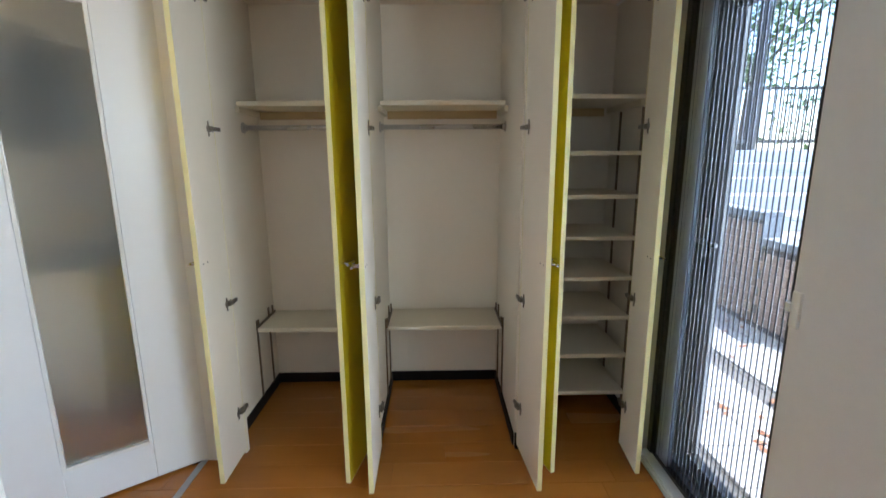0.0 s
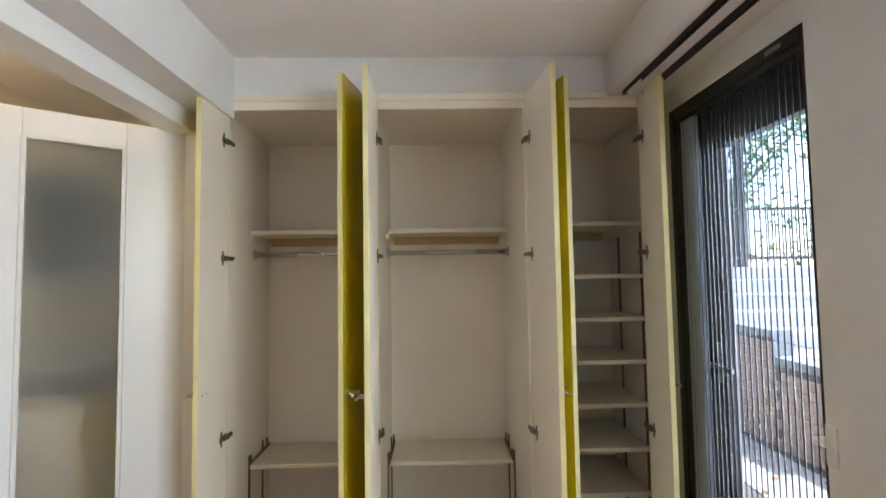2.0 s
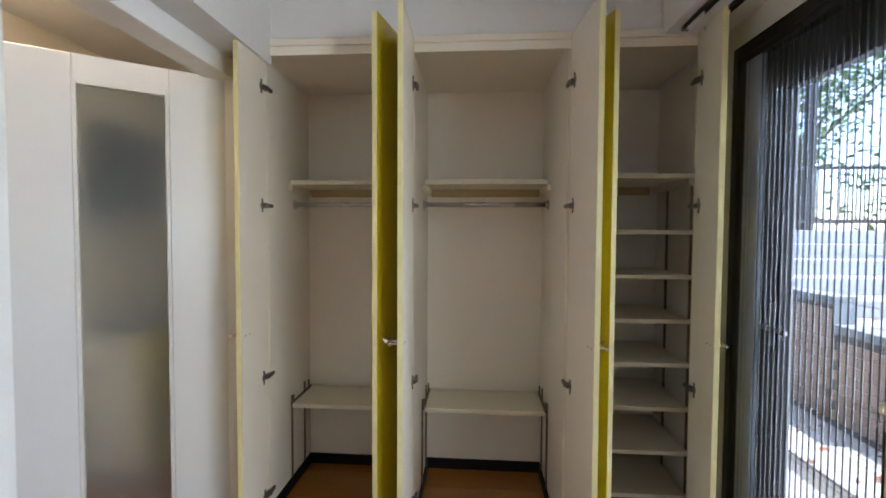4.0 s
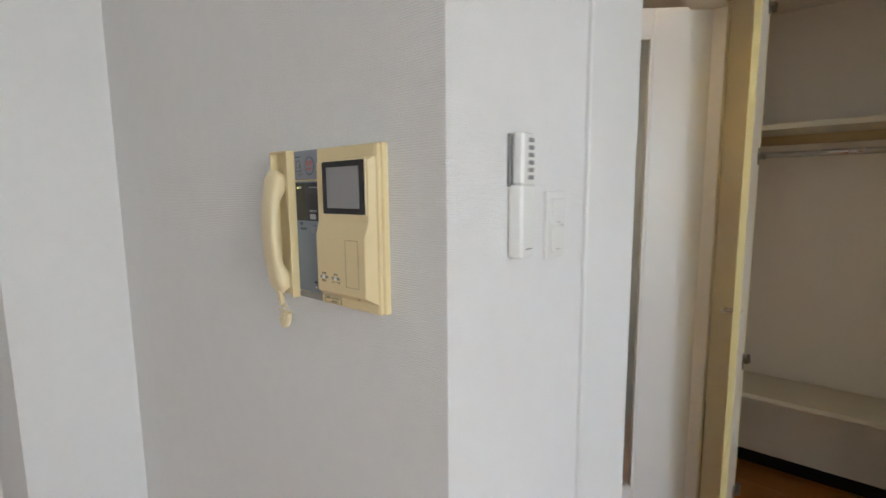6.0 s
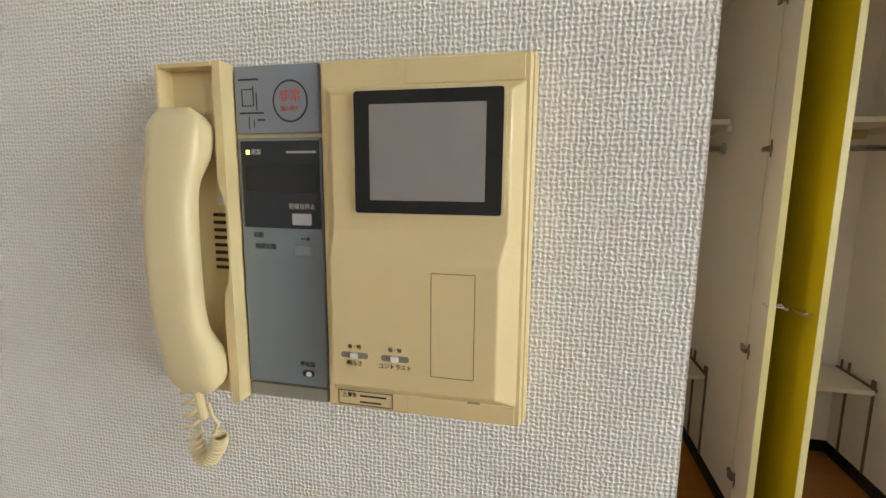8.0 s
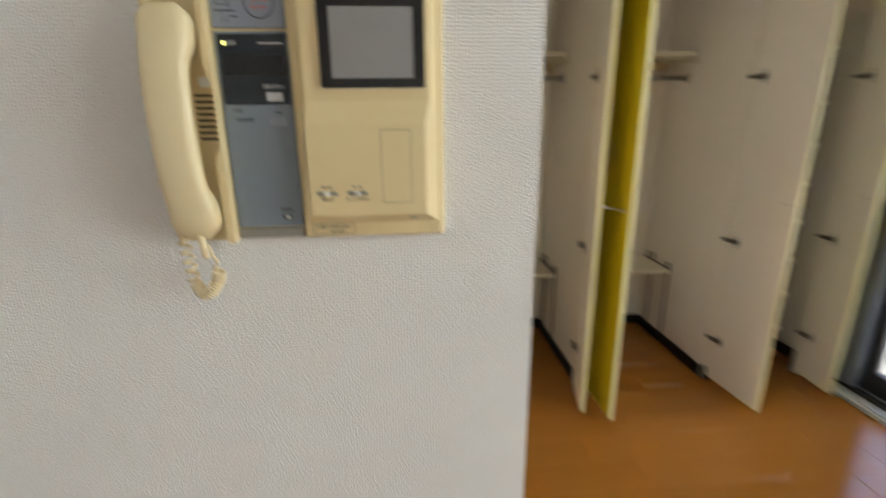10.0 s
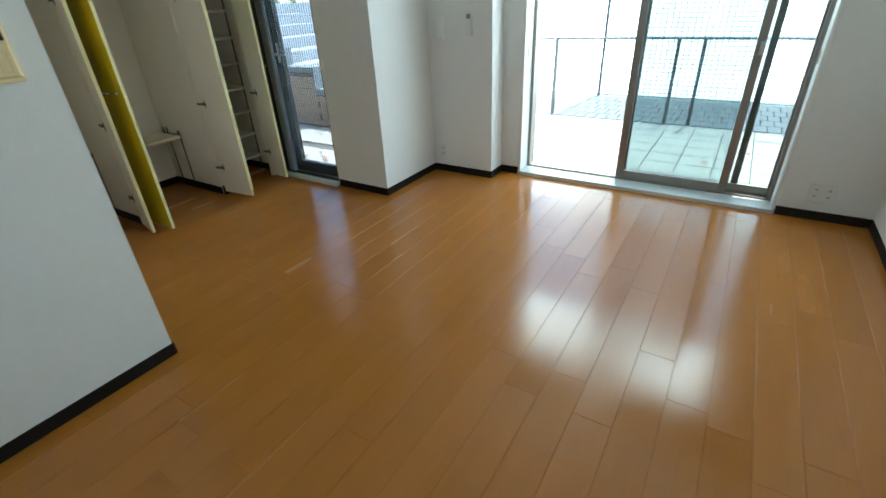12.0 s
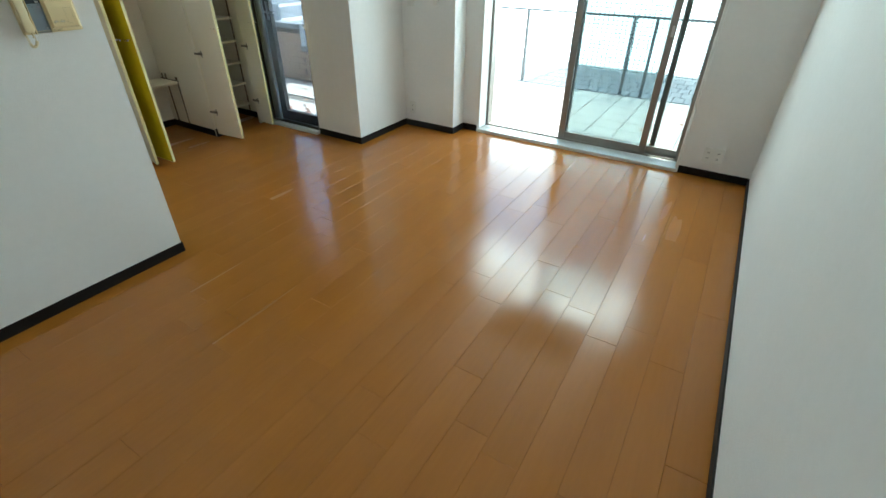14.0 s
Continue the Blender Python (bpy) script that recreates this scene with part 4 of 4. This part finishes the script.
for k in range(9):
    part("step", boxes((0, 2.3, k * 0.42, 0.445 + k * 0.42, k * 0.17, 0.17 + k * 0.17), bev=0.008), M_GRANITE, stair)
part("landing", boxes((-0.1, 3.6, 3.83, 7.5, 0.0, 1.53)), M_GRANITE, stair)

# gate and pickets at the top of the steps
gt = thing("metal_gate", "dark blue-grey metal gate and fence", "gate", (3.0, 6.9, ZT + 1.51))
part("gate_post", boxes((0.9, 1.06, 0, 0.14, 0, 2.3), bev=0.006), M_DARK, gt)
part("gate_post", boxes((2.1, 2.22, 0, 0.12, 0, 2.3), bev=0.006), M_DARK, gt)
part("rail", boxes((-0.4, 3.4, 0.02, 0.06, 0.12, 0.18)), M_DARK, gt)
part("rail", boxes((-0.4, 3.4, 0.02, 0.06, 0.95, 1.0)), M_DARK, gt)
for k in range(32):
    part("picket", boxes((-0.4 + 0.12 * k, -0.384 + 0.12 * k, 0.03, 0.046, 0.18, 0.95)), M_DARK, gt)


def tree(x, y, z, h, spread, seed):
    rnd = random.Random(seed)
    t = thing("tree", "leafy green tree beyond the gate", "tree", (x, y, z), "trees beyond the gate")
    bm = bmesh.new()
    tube(bm, (0, 0, 0), (0.1, 0.05, h * 0.5), 0.14, 9, 0.09)
    tips = []
    for k in range(9):
        a = 2 * math.pi * k / 9 + rnd.uniform(-0.3, 0.3)
        r = spread * rnd.uniform(0.5, 1.0)
        tip = Vector((r * math.cos(a), r * math.sin(a), h * rnd.uniform(0.55, 1.0)))
        tube(bm, (0.1, 0.05, h * rnd.uniform(0.3, 0.5)), tip, 0.05, 6, 0.012)
        tips.append(tip)
    part("trunk", bm, M_BARK, t)
    verts, faces = [], []
    for k in range(2600):
        tip = rnd.choice(tips)
        c = tip + Vector((rnd.gauss(0, 0.42), rnd.gauss(0, 0.42), rnd.gauss(-0.1, 0.45)))
        u = Vector((rnd.gauss(0, 1), rnd.gauss(0, 1), rnd.gauss(0, 0.5))).normalized() * rnd.uniform(0.05, 0.09)
        w = u.cross(Vector((rnd.gauss(0, 1), rnd.gauss(0, 1), rnd.gauss(0, 1)))).normalized() * 0.035
        i = len(verts)
        verts += [c - u, c + w, c + u, c - w]
        faces.append((i, i + 1, i + 2, i + 3))
    me = bpy.data.meshes.new("crown")
    me.from_pydata([tuple(v) for v in verts], [], faces)
    me.materials.append(M_LEAF)
    cr = new("crown", me)
    cr.parent = t
    return t


tree(5.2, 8.6, 1.3, 3.6, 1.3, 3)
tree(7.2, 10.2, 1.3, 4.2, 1.5, 5)
tree(3.2, 10.0, 1.3, 4.0, 1.4, 8)
tree(8.0, 6.4, -0.6, 4.6, 1.7, 12)

# fallen leaves
rnd = random.Random(11)
verts, faces = [], []
spots = [(rnd.uniform(1.4, 2.8), rnd.uniform(0.9, 4.5), ZT + 0.003) for k in range(110)] + [(rnd.uniform(2.1, 3.8), rnd.uniform(-3.6, -0.4), ZT + 0.003) for k in range(16)]
for k in range(9):
    spots += [(rnd.uniform(3.1, 5.2), 2.45 + k * 0.42 + rnd.uniform(0.0, 0.3), ZT - 0.02 + 0.173 + k * 0.17) for j in range(7)]
for x, y, z in spots:
    a, s = rnd.uniform(0, 6.3), rnd.uniform(0.022, 0.05)
    i = len(verts)
    for q, r in ((0, 1.0), (0.9, 0.55), (2.2, 0.6), (3.1, 0.9), (4.1, 0.5), (5.4, 0.6)):
        verts.append((x + s * r * math.cos(a + q), y + s * r * math.sin(a + q), z + rnd.uniform(0, 0.012)))
    faces.append(tuple(range(i, i + 6)))
me = bpy.data.meshes.new("fallen_leaves")
me.from_pydata(verts, [], faces)
me.materials.append(M_DRYLEAF)
tagged(new("fallen_leaves", me), "dry brown leaves scattered on terrace and steps", "leaves", "", "stuff")

# ---- pieces ----
floor_ob = bpy.data.objects["floor"]


def slab(name, lx, ly, lz, ch, mat):
    """A shared piece: its top a little smaller than its body, so that joints catch light."""
    v = []
    for z, d in ((-lz, 0.0), (-ch, 0.0), (0.0, ch)):
        v += [(d, d, z), (lx - d, d, z), (lx - d, ly - d, z), (d, ly - d, z)]
    f = [(8, 9, 10, 11)]
    for a in (0, 4):
        for k in range(4):
            f.append((a + k, a + (k + 1) % 4, a + 4 + (k + 1) % 4, a + 4 + k))
    me = bpy.data.meshes.new(name)
    me.from_pydata(v, [], f)
    me.materials.append(mat)
    return me


def piece(name, me, parent, at, turn=(0, 0, 0)):
    o = new(name, me)
    o.parent = parent
    o.location = at
    o.rotation_euler = turn
    return o


PW = 0.1440
starts = random.Random(4)
shared = {}
row = 0
y = YS
while y < 2.04:
    off = (-0.905, -0.73, -1.207, -0.718, -0.245, -0.49)[row % 6] + (0.31 if row % 2 else 0.0)
    x = off - 0.96 * 6
    while x < XW + 0.14:
        a = max(x, XK if y < YK else HALL)
        b = min(x + 0.96, XW + 0.0 if y < YN else (XN if y < Y0 - 0.1 else 1.03))
        if b - a > 0.02:
            wy = min(PW, 2.05 - y)
            key = (round(b - a, 3), round(wy, 3))
            if key not in shared:
                shared[key] = slab("plank", key[0] - 0.0006, key[1] - 0.0006, 0.010, 0.0009, M_PLANK)
            piece("plank", shared[key], floor_ob, (a, y, 0.0))
        x += 0.96
    y += PW
    row += 1

bed = bpy.data.objects["terrace_bed"]
tile = slab("tile", 0.294, 0.294, 0.03, 0.004, M_TILE)
for i in range(9):
    for k in range(26):
        x, y = 2.15 + i * 0.30, -3.9 + k * 0.30
        if x + 0.29 < 4.64 and y < (3.6 if x < 2.5 else 1.9):
            piece("tile", tile, bed, (x, y, ZT))
for i in range(3):
    for k in range(11):
        if 1.08 + i * 0.30 > 1.12:
            piece("tile", tile, bed, (1.08 + i * 0.30, 0.30 + k * 0.30, ZT))
stone = slab("paving_stone", 0.274, 0.134, 0.04, 0.006, M_PAVE)
road = bpy.data.objects["pavement"]
for i in range(6):
    for k in range(44):
        piece("paving_stone", stone, road, (4.62 + i * 0.28, -4.2 + k * 0.14 + 0.07 * (i % 2), ZT - 0.01))
half_brick = slab("half_brick", 0.094, 0.074, 0.02, 0.004, M_BRICK)
brick = slab("brick", 0.194, 0.074, 0.02, 0.004, M_BRICK)
for ya, yb, h in steps_y:
    for r in range(int(h / 0.08)):
        yy = ya + (0.0 if r % 2 else -0.1)
        while yy < yb - 0.02:
            if yy < ya - 0.001 or yy + 0.194 > yb + 0.02:
                piece("brick", half_brick, bw, (0.0, max(yy + 0.1, ya) + 0.094 if yy < ya - 0.001 else yy + 0.094, 0.004 + r * 0.08), (radians(90), 0, radians(-90)))
            else:
                piece("brick", brick, bw, (0.0, yy + 0.194, 0.004 + r * 0.08), (radians(90), 0, radians(-90)))
            yy += 0.2
